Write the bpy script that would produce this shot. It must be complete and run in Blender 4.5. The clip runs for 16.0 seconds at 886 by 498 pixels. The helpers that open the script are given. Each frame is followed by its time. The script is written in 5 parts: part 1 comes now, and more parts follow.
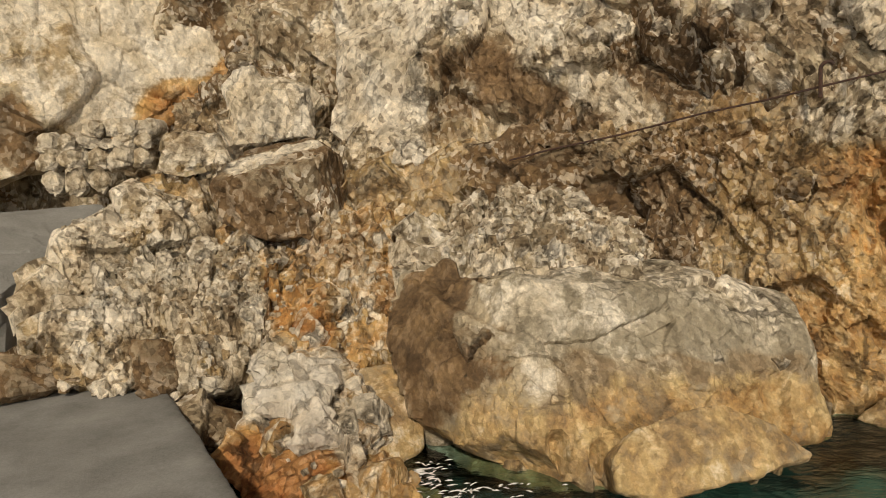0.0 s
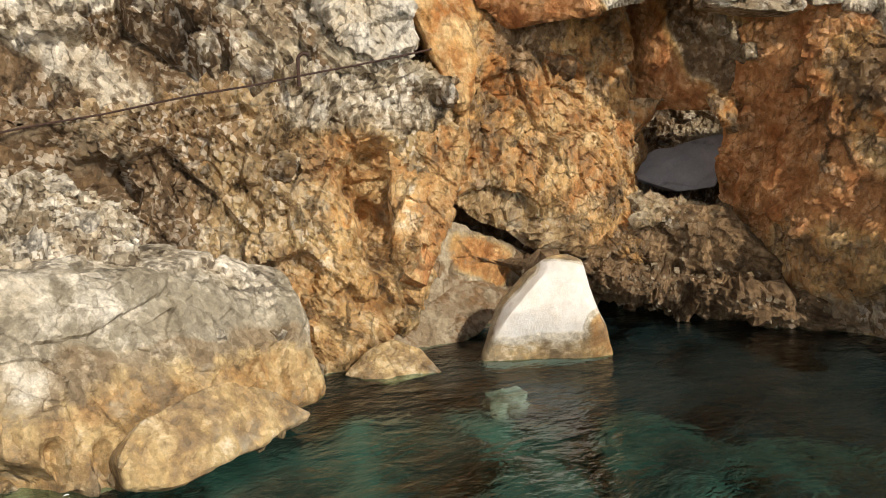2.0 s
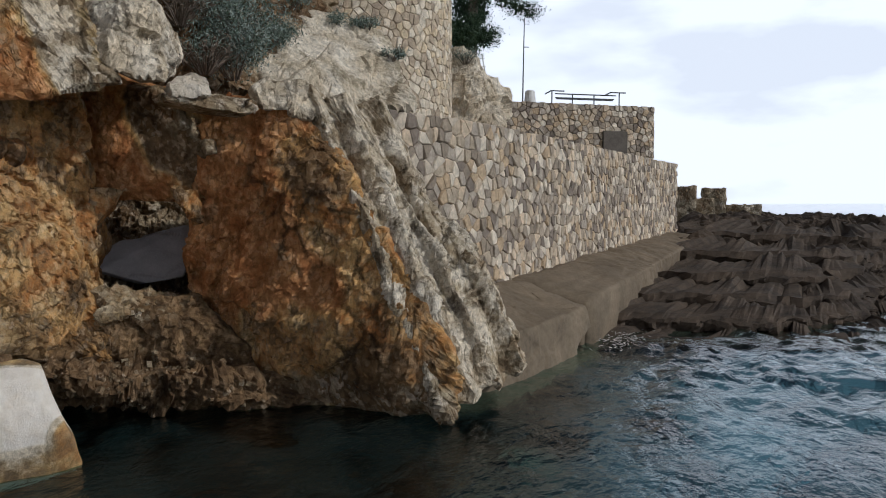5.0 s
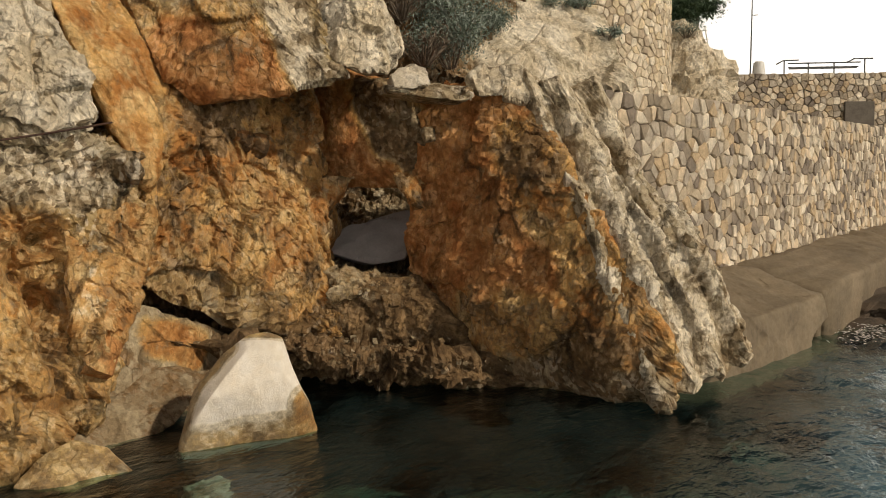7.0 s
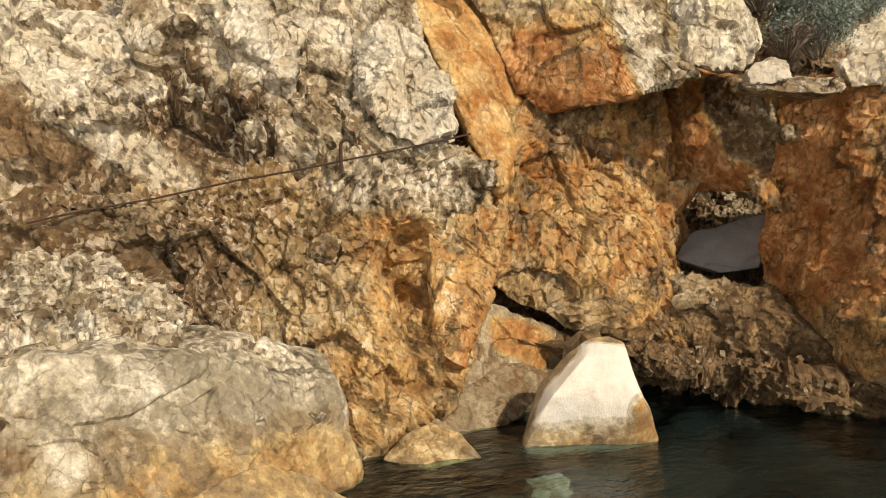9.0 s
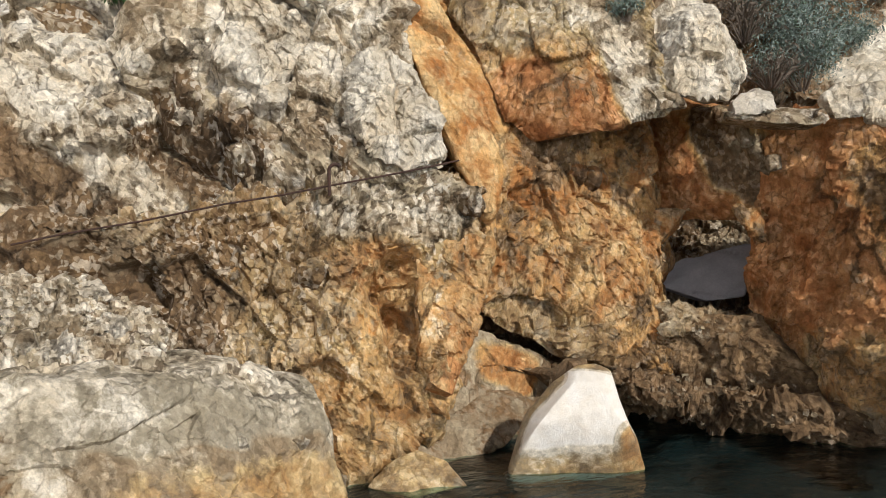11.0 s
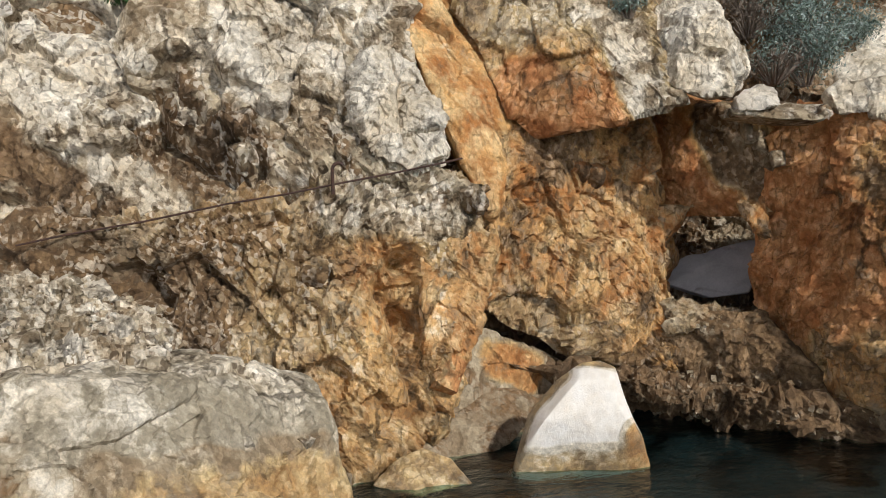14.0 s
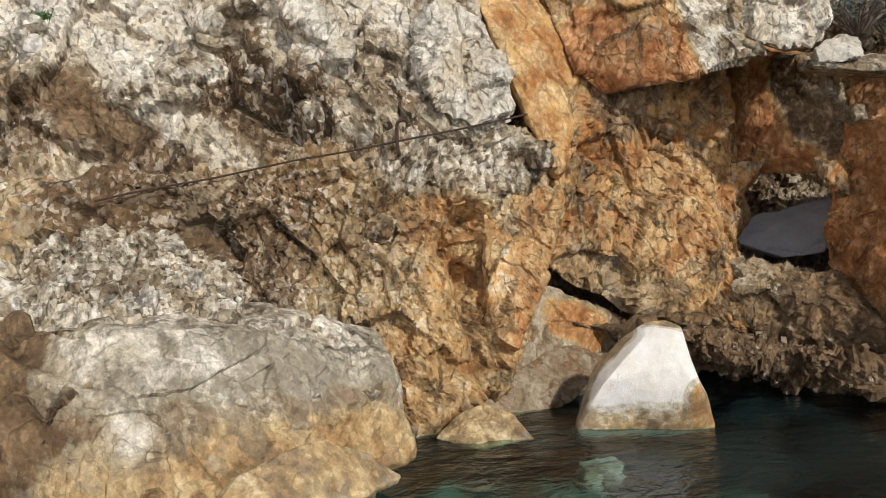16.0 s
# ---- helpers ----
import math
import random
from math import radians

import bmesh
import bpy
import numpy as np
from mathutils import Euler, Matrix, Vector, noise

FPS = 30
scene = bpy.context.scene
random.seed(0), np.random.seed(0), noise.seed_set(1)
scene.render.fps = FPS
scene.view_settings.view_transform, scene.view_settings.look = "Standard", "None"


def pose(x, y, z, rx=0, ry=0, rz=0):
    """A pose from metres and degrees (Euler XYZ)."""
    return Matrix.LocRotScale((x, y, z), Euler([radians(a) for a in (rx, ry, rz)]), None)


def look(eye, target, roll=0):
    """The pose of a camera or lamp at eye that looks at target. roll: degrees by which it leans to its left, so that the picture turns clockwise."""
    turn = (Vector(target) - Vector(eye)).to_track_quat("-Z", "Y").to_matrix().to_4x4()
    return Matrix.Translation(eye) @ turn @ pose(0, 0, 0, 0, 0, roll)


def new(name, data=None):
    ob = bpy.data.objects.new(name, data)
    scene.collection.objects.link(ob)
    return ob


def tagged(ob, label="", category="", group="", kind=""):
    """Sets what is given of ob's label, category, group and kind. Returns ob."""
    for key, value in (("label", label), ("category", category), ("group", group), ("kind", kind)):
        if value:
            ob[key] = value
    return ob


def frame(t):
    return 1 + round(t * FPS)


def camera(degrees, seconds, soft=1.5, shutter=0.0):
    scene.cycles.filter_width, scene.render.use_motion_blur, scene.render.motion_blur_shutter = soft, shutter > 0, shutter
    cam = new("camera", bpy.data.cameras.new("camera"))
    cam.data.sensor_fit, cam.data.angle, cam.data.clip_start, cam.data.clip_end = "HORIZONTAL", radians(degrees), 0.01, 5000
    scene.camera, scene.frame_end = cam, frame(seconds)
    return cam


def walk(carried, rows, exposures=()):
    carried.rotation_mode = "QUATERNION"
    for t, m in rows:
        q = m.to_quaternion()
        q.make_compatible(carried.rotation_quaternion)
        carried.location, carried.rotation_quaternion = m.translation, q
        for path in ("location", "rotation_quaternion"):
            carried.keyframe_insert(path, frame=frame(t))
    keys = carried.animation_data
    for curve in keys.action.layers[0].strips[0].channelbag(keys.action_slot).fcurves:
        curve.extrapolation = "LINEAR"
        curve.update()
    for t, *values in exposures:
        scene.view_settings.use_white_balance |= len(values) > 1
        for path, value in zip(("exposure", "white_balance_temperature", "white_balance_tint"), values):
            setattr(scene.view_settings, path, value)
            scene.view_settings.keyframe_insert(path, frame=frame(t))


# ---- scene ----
# A rocky sea cove under a villa's stone walls. The camera stands on a concrete slab and pans.
EYE = (0.0, 0.0, 2.2)
cam = camera(58.54, 16.0, soft=1.0)
# seconds, yaw, pitch, roll in degrees
ROWS = [
    (0.00, 0.93, -6.68, -2.92),
    (0.50, -5.40, -10.32, -3.23),
    (1.00, -12.37, -12.40, -3.96),
    (1.50, -22.99, -11.91, -2.39),
    (2.00, -34.60, -9.29, -1.29),
    (2.50, -43.84, -5.76, -0.60),
    (3.00, -49.94, -2.60, -0.20),
    (3.50, -55.71, 0.23, -0.05),
    (4.00, -59.90, 1.48, -0.05),
    (4.50, -65.02, -1.87, -0.43),
    (4.70, -68.14, -2.69, -0.23),
    (5.75, -75.20, -3.60, -0.50),
    (6.80, -61.35, -4.22, -0.98),
    (7.00, -56.45, -4.25, -1.15),
    (7.50, -46.58, -4.18, -1.01),
    (8.00, -40.55, -4.40, -1.59),
    (8.50, -33.71, -3.85, -1.94),
    (8.70, -32.10, -3.65, -1.68),
    (10.80, -32.40, -1.65, -1.03),
    (11.00, -32.83, -1.46, -1.02),
    (11.50, -33.50, -0.98, -0.47),
    (12.00, -33.66, -1.08, -0.35),
    (12.50, -34.01, -1.21, -0.63),
    (13.00, -39.23, -2.49, 0.15),
    (13.50, -36.58, -2.55, -1.33),
    (14.00, -32.55, -1.59, -1.38),
    (14.50, -33.41, -2.13, -1.36),
    (15.00, -29.60, -2.77, -2.43),
    (15.50, -26.50, -3.26, -0.94),
    (16.00, -27.86, -4.60, -1.27),
]


def turn_pose(yaw, pitch, roll):
    m = pose(0, 0, 0, 0, 0, yaw) @ pose(0, 0, 0, 90 + pitch) @ pose(0, 0, 0, 0, 0, roll)
    return Matrix.Translation(EYE) @ m


walk(cam, [(t, turn_pose(yaw, pitch, roll)) for t, yaw, pitch, roll in ROWS],
     exposures=[(0.0, -0.95, 7250, 10), (1.0, -0.78, 6950, 10), (1.5, -0.60, 6650, 10), (2.5, -0.36, 6250, 10), (3.5, -0.84, 5800, 10), (4.2, -1.34, 5700, 10), (4.7, -1.55, 5650, 10),
                (6.8, -1.25, 7400, 10), (7.5, -0.62, 7800, 10), (8.7, -0.46, 7600, 10), (10.8, -0.55, 6050, 10), (16.0, -0.62, 5850, 10)])

# ---- light ----
SUN_FROM, SUN_UP = 182.0, 33.0          # compass bearing from +y towards +x, elevation
world = bpy.data.worlds.new("overcast_sky")
scene.world = world
world.use_nodes = True
wn, wl = world.node_tree.nodes, world.node_tree.links
sky = wn.new("ShaderNodeTexSky")
sky.sky_type, sky.sun_disc = "NISHITA", False
sky.sun_elevation, sky.sun_rotation = radians(SUN_UP), radians(SUN_FROM)
sky.air_density, sky.dust_density = 1.0, 2.0
geo = wn.new("ShaderNodeTexCoord")
stretch = wn.new("ShaderNodeMapping")
stretch.inputs["Scale"].default_value = (1.0, 1.0, 3.2)
clouds = wn.new("ShaderNodeTexNoise")
clouds.inputs["Scale"].default_value, clouds.inputs["Detail"].default_value = 2.6, 7.0
ramp = wn.new("ShaderNodeMapRange")
ramp.inputs["From Min"].default_value, ramp.inputs["From Max"].default_value = 0.38, 0.46
ramp.inputs["To Min"].default_value = 0.80
mix = wn.new("ShaderNodeMix")
mix.data_type = "RGBA"
haze = wn.new("ShaderNodeSeparateXYZ")
rise = wn.new("ShaderNodeMapRange")
rise.interpolation_type = "SMOOTHSTEP"
rise.inputs["From Min"].default_value, rise.inputs["From Max"].default_value = 0.25, 0.42
veil = wn.new("ShaderNodeMix")
veil.data_type = "RGBA"
veil.inputs["A"].default_value, veil.inputs["B"].default_value = (37.0, 37.3, 38.0, 1), (1.3, 1.45, 1.85, 1)
wl.new(geo.outputs["Generated"], haze.inputs["Vector"])
wl.new(haze.outputs["Z"], rise.inputs["Value"])
wl.new(rise.outputs["Result"], veil.inputs["Factor"])
wl.new(veil.outputs["Result"], mix.inputs["B"])
wl.new(geo.outputs["Generated"], stretch.inputs["Vector"])
wl.new(stretch.outputs["Vector"], clouds.inputs["Vector"])
wl.new(clouds.outputs["Fac"], ramp.inputs["Value"])
wl.new(ramp.outputs["Result"], mix.inputs["Factor"])
wl.new(sky.outputs["Color"], mix.inputs["A"])
wl.new(mix.outputs["Result"], wn["Background"].inputs["Color"])
wn["Background"].inputs["Strength"].default_value = 0.08
sun = new("sun", bpy.data.lights.new("sun", "SUN"))
sun.data.energy, sun.data.angle, sun.data.color = 5.0, radians(1.6), (1.0, 0.92, 0.80)
az, el = radians(SUN_FROM), radians(SUN_UP)
sun.matrix_world = look((math.sin(az) * math.cos(el) * 50, math.cos(az) * math.cos(el) * 50, math.sin(el) * 50), (0, 0, 0))


# ---- numeric noise ----
def hashed(i, j, k, seed):
    h = (i.astype(np.int64) * 374761393 + j.astype(np.int64) * 668265263 + k.astype(np.int64) * 2147483647 + seed * 1274126177) & 0xFFFFFFFF
    h = ((h ^ (h >> 13)) * 1274126177) & 0xFFFFFFFF
    h = ((h ^ (h >> 16)) * 2246822519) & 0xFFFFFFFF
    return h ^ (h >> 15)


def rnd(i, j, k, seed):
    return hashed(i, j, k, seed) / 4294967295.0


def vnoise(p, seed=0):
    """Smooth value noise of rows of points, -1 to 1."""
    b = np.floor(p).astype(np.int64)
    f = p - b
    f = f * f * (3 - 2 * f)
    out = 0.0
    for dx in (0, 1):
        for dy in (0, 1):
            for dz in (0, 1):
                w = (f[:, 0] if dx else 1 - f[:, 0]) * (f[:, 1] if dy else 1 - f[:, 1]) * (f[:, 2] if dz else 1 - f[:, 2])
                out = out + w * rnd(b[:, 0] + dx, b[:, 1] + dy, b[:, 2] + dz, seed)
    return out * 2 - 1


def fbm(p, octaves=4, seed=0, gain=0.5):
    out, amp = 0.0, 1.0
    for o in range(octaves):
        out = out + amp * vnoise(p * 2.0 ** o + 17.3 * o, seed + o)
        amp *= gain
    return out


def cells(p, seed=0):
    """Cellular noise: gap between the nearest and second seed, offset from the nearest, and three random numbers of its cell."""
    b = np.floor(p - 0.5).astype(np.int64)
    n = len(p)
    d1, d2 = np.full(n, 99.0), np.full(n, 99.0)
    best = np.zeros(n, np.int64)
    off = np.zeros((n, 3))
    for dx in (0, 1):
        for dy in (0, 1):
            for dz in (0, 1):
                i, j, k = b[:, 0] + dx, b[:, 1] + dy, b[:, 2] + dz
                h = hashed(i, j, k, seed)
                v = np.stack([p[:, 0] - i - 0.14 - 0.72 * (h & 1023) / 1023.0, p[:, 1] - j - 0.14 - 0.72 * ((h >> 10) & 1023) / 1023.0,
                              p[:, 2] - k - 0.14 - 0.72 * ((h >> 20) & 1023) / 1023.0], -1)
                d = (v * v).sum(-1)
                near = d < d1
                d2 = np.where(near, d1, np.minimum(d2, d))
                d1 = np.where(near, d, d1)
                best = np.where(near, h, best)
                off = np.where(near[:, None], v, off)
    best = (best * 2654435761) & 0xFFFFFFFF
    pick = np.stack([(best & 255) / 255.0, ((best >> 8) & 255) / 255.0, ((best >> 16) & 255) / 255.0], -1)
    return np.sqrt(d2) - np.sqrt(d1), off, pick


BEDDING = np.array(Euler((0.45, -0.55, 0.3)).to_matrix())


def fractured(p, size, depth, seed, squash=(1, 1, 1), crack=0.5, tilt=3.7):
    """Relief of broken rock: every cell is a flat facet with its own tilt and height, with a narrow groove along the cracks."""
    q = (p @ BEDDING) / size * np.array(squash)
    q = q + 0.10 * np.stack([vnoise(q * 2.1, seed + 5), vnoise(q * 2.1, seed + 6), vnoise(q * 2.1, seed + 7)], -1)
    gap, off, pick = cells(q, seed)
    facet = (off * (pick - 0.5)).sum(-1) * tilt
    groove = np.clip(1 - gap / 0.09, 0, 1) * smooth(-0.15, 0.35, vnoise(p * 0.9, seed + 21))
    return depth * ((facet + (pick[:, 0] - 0.5) * 1.3) * smooth(-0.08, 0.07, gap) - crack * groove)


def smooth(a, b, x):
    t = np.clip((x - a) / (b - a), 0, 1)
    return t * t * (3 - 2 * t)


def along(p, a, b):
    """Distance of points from the segment a-b."""
    a, b = np.array(a, float), np.array(b, float)
    ab = b - a
    t = np.clip(((p - a) @ ab) / max(ab @ ab, 1e-9), 0, 1)
    return np.linalg.norm(p - a - t[:, None] * ab, axis=1)


# ---- materials ----
def material(name):
    m = bpy.data.materials.new(name)
    m.use_nodes = True
    return m, m.node_tree.nodes, m.node_tree.links, m.node_tree.nodes["Principled BSDF"]


def node(nodes, kind, **values):
    n = nodes.new("ShaderNode" + kind)
    for key, value in values.items():
        n.inputs[key.replace("_", " ")].default_value = value
    return n


def blend(nodes, links, fac, a, b):
    n = nodes.new("ShaderNodeMix")
    n.data_type = "RGBA"
    for key, value in (("Factor", fac), ("A", a), ("B", b)):
        if isinstance(value, (tuple, float, int)):
            n.inputs[key].default_value = value if not isinstance(value, tuple) else (*value, 1)
        else:
            links.new(value, n.inputs[key])
    return n.outputs["Result"]


def ranged(nodes, links, value, lo, hi, a=0.0, b=1.0):
    n = nodes.new("ShaderNodeMapRange")
    n.inputs["From Min"].default_value, n.inputs["From Max"].default_value = lo, hi
    n.inputs["To Min"].default_value, n.inputs["To Max"].default_value = a, b
    links.new(value, n.inputs["Value"])
    return n.outputs["Result"]


def maths(nodes, links, op, a, b):
    n = nodes.new("ShaderNodeMath")
    n.operation = op
    for i, v in enumerate((a, b)):
        if isinstance(v, (int, float)):
            n.inputs[i].default_value = v
        else:
            links.new(v, n.inputs[i])
    return n.outputs[0]


def rock_material():
    """Limestone: grey-cream body, ochre and white mineral coats, brown crusts that also carry painted shade, and pale
    speckle, by the coat of the mesh.
    """
    m, nodes, links, bsdf = material("limestone")
    co = nodes.new("ShaderNodeTexCoord").outputs["Object"]
    coat = nodes.new("ShaderNodeVertexColor")
    coat.layer_name = "coat"
    part_of = nodes.new("ShaderNodeSeparateColor")
    links.new(coat.outputs["Color"], part_of.inputs["Color"])
    ochre, pale, crust_shade, speck = part_of.outputs["Red"], part_of.outputs["Green"], part_of.outputs["Blue"], coat.outputs["Alpha"]

    def tex(kind, scale, detail=6.0, rough=0.6, distort=0.0):
        n = node(nodes, kind, Scale=scale)
        if kind == "TexNoise":
            n.inputs["Detail"].default_value, n.inputs["Roughness"].default_value, n.inputs["Distortion"].default_value = detail, rough, distort
        links.new(co, n.inputs["Vector"])
        return n.outputs["Fac" if kind == "TexNoise" else "Distance"]

    def facets(scale, stretch, warp_by=0.16):
        """Broken faces: each cell has its own tilt and height. Returns the height, the cell's own tone and the open joints round it."""
        squeeze = nodes.new("ShaderNodeMapping")
        squeeze.inputs["Rotation"].default_value, squeeze.inputs["Scale"].default_value = (0.35, -0.4, 0.3), stretch
        links.new(co, squeeze.inputs["Vector"])
        warp = node(nodes, "TexNoise", Scale=scale * 0.9, Detail=4.0, Roughness=0.6)
        links.new(squeeze.outputs["Vector"], warp.inputs["Vector"])
        add = nodes.new("ShaderNodeVectorMath")
        add.operation = "MULTIPLY_ADD"
        add.inputs[1].default_value = (warp_by / scale,) * 3
        links.new(warp.outputs["Color"], add.inputs[0])
        links.new(squeeze.outputs["Vector"], add.inputs[2])
        near, rim = nodes.new("ShaderNodeTexVoronoi"), nodes.new("ShaderNodeTexVoronoi")
        rim.feature = "DISTANCE_TO_EDGE"
        for v in (near, rim):
            v.inputs["Scale"].default_value = scale
            links.new(add.outputs[0], v.inputs["Vector"])
        away = nodes.new("ShaderNodeVectorMath")
        away.operation = "SUBTRACT"
        links.new(add.outputs[0], away.inputs[0])
        links.new(near.outputs["Position"], away.inputs[1])
        lean = nodes.new("ShaderNodeVectorMath")
        lean.operation = "SUBTRACT"
        links.new(near.outputs["Color"], lean.inputs[0])
        lean.inputs[1].default_value = (0.5, 0.5, 0.5)
        dot = nodes.new("ShaderNodeVectorMath")
        dot.operation = "DOT_PRODUCT"
        links.new(away.outputs[0], dot.inputs[0])
        links.new(lean.outputs[0], dot.inputs[1])
        tone_of = nodes.new("ShaderNodeSeparateColor")
        links.new(near.outputs["Color"], tone_of.inputs["Color"])
        height = maths(nodes, links, "ADD", maths(nodes, links, "MULTIPLY", dot.outputs["Value"], 2.2 * scale), maths(nodes, links, "MULTIPLY", tone_of.outputs["Red"], 0.8))
        return height, tone_of.outputs["Green"], ranged(nodes, links, maths(nodes, links, "ADD", rim.outputs["Distance"], maths(nodes, links, "MULTIPLY", maths(nodes, links, "SUBTRACT", fine, 0.52), 0.30)), 0.005, 0.055, 1.0, 0.0)

    finish = nodes.new("ShaderNodeVertexColor")
    finish.layer_name = "finish"
    finish_of = nodes.new("ShaderNodeSeparateColor")
    links.new(finish.outputs["Color"], finish_of.inputs["Color"])
    rugged = ranged(nodes, links, finish_of.outputs["Red"], 0.0, 1.0, 1.0, 0.12)

    mid, fine, grain = tex("TexNoise", 4.0, 8, 0.65, 0.3), tex("TexNoise", 17.0, 8, 0.72, 0.5), tex("TexNoise", 60.0, 6, 0.75)
    patch = tex("TexNoise", 2.1, 7, 0.6, 0.4)
    slab_high, slab_tone, slab_joint = facets(2.6, (1.0, 1.0, 0.62))
    chip_high, chip_tone, chip_joint = facets(8.5, (1.0, 1.0, 0.6))
    bit_high, bit_tone, bit_joint = facets(23.0, (1.0, 1.0, 0.75))
    body = blend(nodes, links, ranged(nodes, links, patch, 0.44, 0.56), (0.27, 0.195, 0.115), (0.50, 0.41, 0.275))
    body = blend(nodes, links, ranged(nodes, links, mid, 0.42, 0.60, 0.0, 0.55), body, (0.37, 0.29, 0.185))
    grey = blend(nodes, links, ranged(nodes, links, mid, 0.40, 0.62), (0.31, 0.265, 0.185), (0.45, 0.395, 0.295))
    body = blend(nodes, links, ranged(nodes, links, ochre, 0.0, 0.05, 0.85, 0.0), body, grey)
    warm = blend(nodes, links, ranged(nodes, links, patch, 0.40, 0.62), (0.40, 0.165, 0.045), (0.65, 0.38, 0.135))
    warm = blend(nodes, links, ranged(nodes, links, mid, 0.46, 0.66), warm, (0.70, 0.49, 0.235))
    yellow = blend(nodes, links, ranged(nodes, links, mid, 0.40, 0.62), (0.36, 0.225, 0.085), (0.62, 0.46, 0.225))
    rust = blend(nodes, links, ranged(nodes, links, mid, 0.40, 0.62), (0.33, 0.115, 0.036), (0.62, 0.285, 0.10))
    warm = blend(nodes, links, ranged(nodes, links, ochre, 0.86, 0.95, 0.0, 0.8), warm, rust)
    warm = blend(nodes, links, ranged(nodes, links, ochre, 0.55, 0.80), yellow, warm)

    def ragged(level, broad, small, cell=0.0):
        part_a = maths(nodes, links, "MULTIPLY", maths(nodes, links, "SUBTRACT", mid, 0.5), broad)
        part_b = maths(nodes, links, "MULTIPLY", maths(nodes, links, "SUBTRACT", fine, 0.5), small)
        part_c = maths(nodes, links, "MULTIPLY", maths(nodes, links, "MULTIPLY", maths(nodes, links, "SUBTRACT", chip_tone, 0.5), cell), rugged)
        return maths(nodes, links, "ADD", maths(nodes, links, "ADD", level, part_c), maths(nodes, links, "ADD", part_a, part_b))

    broad = maths(nodes, links, "SUBTRACT", tex("TexNoise", 0.75, 5, 0.6, 0.3), 0.5)
    f = maths(nodes, links, "ADD", ragged(ochre, 1.5, 0.5, 0.1), maths(nodes, links, "MULTIPLY", broad, 0.8))
    body = blend(nodes, links, ranged(nodes, links, f, 0.34, 0.66, 0.0, 0.95), body, warm)
    # dark brown for real crusts, and for shade that some coats paint in
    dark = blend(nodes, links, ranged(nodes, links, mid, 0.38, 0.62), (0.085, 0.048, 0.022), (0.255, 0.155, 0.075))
    f = maths(nodes, links, "ADD", ragged(crust_shade, 1.5, 0.8, 0.2), maths(nodes, links, "MULTIPLY", maths(nodes, links, "MULTIPLY", broad, 2.2), rugged))
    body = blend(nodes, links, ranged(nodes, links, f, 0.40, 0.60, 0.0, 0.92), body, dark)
    white = blend(nodes, links, ranged(nodes, links, patch, 0.40, 0.60), (0.60, 0.505, 0.365), (0.78, 0.705, 0.58))
    f = maths(nodes, links, "SUBTRACT", ragged(pale, 0.9, 0.5, 0.25), maths(nodes, links, "MULTIPLY", broad, 1.0))
    body = blend(nodes, links, ranged(nodes, links, f, 0.44, 0.64, 0.0, 0.90), body, white)
    fresh = blend(nodes, links, ranged(nodes, links, mid, 0.35, 0.65), (0.74, 0.66, 0.55), (0.84, 0.79, 0.72))
    body = blend(nodes, links, ranged(nodes, links, pale, 0.86, 0.97), body, fresh)
    # pale and dark chips bedded in crusted rock
    chip_pale = maths(nodes, links, "MULTIPLY", ranged(nodes, links, bit_tone, 0.60, 0.66), ranged(nodes, links, mid, 0.44, 0.56))
    body = blend(nodes, links, maths(nodes, links, "MULTIPLY", chip_pale, speck), body, white)
    chip_dark = maths(nodes, links, "MULTIPLY", ranged(nodes, links, bit_tone, 0.26, 0.20), ranged(nodes, links, mid, 0.56, 0.44, 0.0, 0.8))
    body = blend(nodes, links, maths(nodes, links, "MULTIPLY", chip_dark, speck), body, (0.10, 0.062, 0.034))
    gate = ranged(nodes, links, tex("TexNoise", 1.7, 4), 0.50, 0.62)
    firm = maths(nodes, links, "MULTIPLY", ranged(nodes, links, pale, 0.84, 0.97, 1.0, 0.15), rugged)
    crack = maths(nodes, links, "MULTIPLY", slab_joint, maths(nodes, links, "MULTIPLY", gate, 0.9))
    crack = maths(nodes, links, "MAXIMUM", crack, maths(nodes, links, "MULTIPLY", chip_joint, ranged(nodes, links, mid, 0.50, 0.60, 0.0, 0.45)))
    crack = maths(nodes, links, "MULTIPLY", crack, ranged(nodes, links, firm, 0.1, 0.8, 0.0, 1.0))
    # crack shade: near-black seams painted into the base colour along the joints
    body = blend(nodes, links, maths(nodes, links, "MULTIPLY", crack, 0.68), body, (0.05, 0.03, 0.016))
    tone = ranged(nodes, links, grain, 0.32, 0.68, 0.86, 1.12)
    tone = maths(nodes, links, "MULTIPLY", tone, ranged(nodes, links, fine, 0.36, 0.62, 0.80, 1.14))
    tone = maths(nodes, links, "MULTIPLY", tone, maths(nodes, links, "ADD", maths(nodes, links, "MULTIPLY", maths(nodes, links, "MULTIPLY", maths(nodes, links, "SUBTRACT", chip_tone, 0.5), 0.20), rugged), 1.0))
    tone = maths(nodes, links, "MULTIPLY", tone, ranged(nodes, links, bit_tone, 0.0, 1.0, 0.86, 1.14))
    tone = maths(nodes, links, "MULTIPLY", tone, maths(nodes, links, "ADD", maths(nodes, links, "MULTIPLY", maths(nodes, links, "MULTIPLY", maths(nodes, links, "SUBTRACT", slab_tone, 0.5), 0.22), rugged), 1.0))
    clean = ranged(nodes, links, pale, 0.84, 0.97)
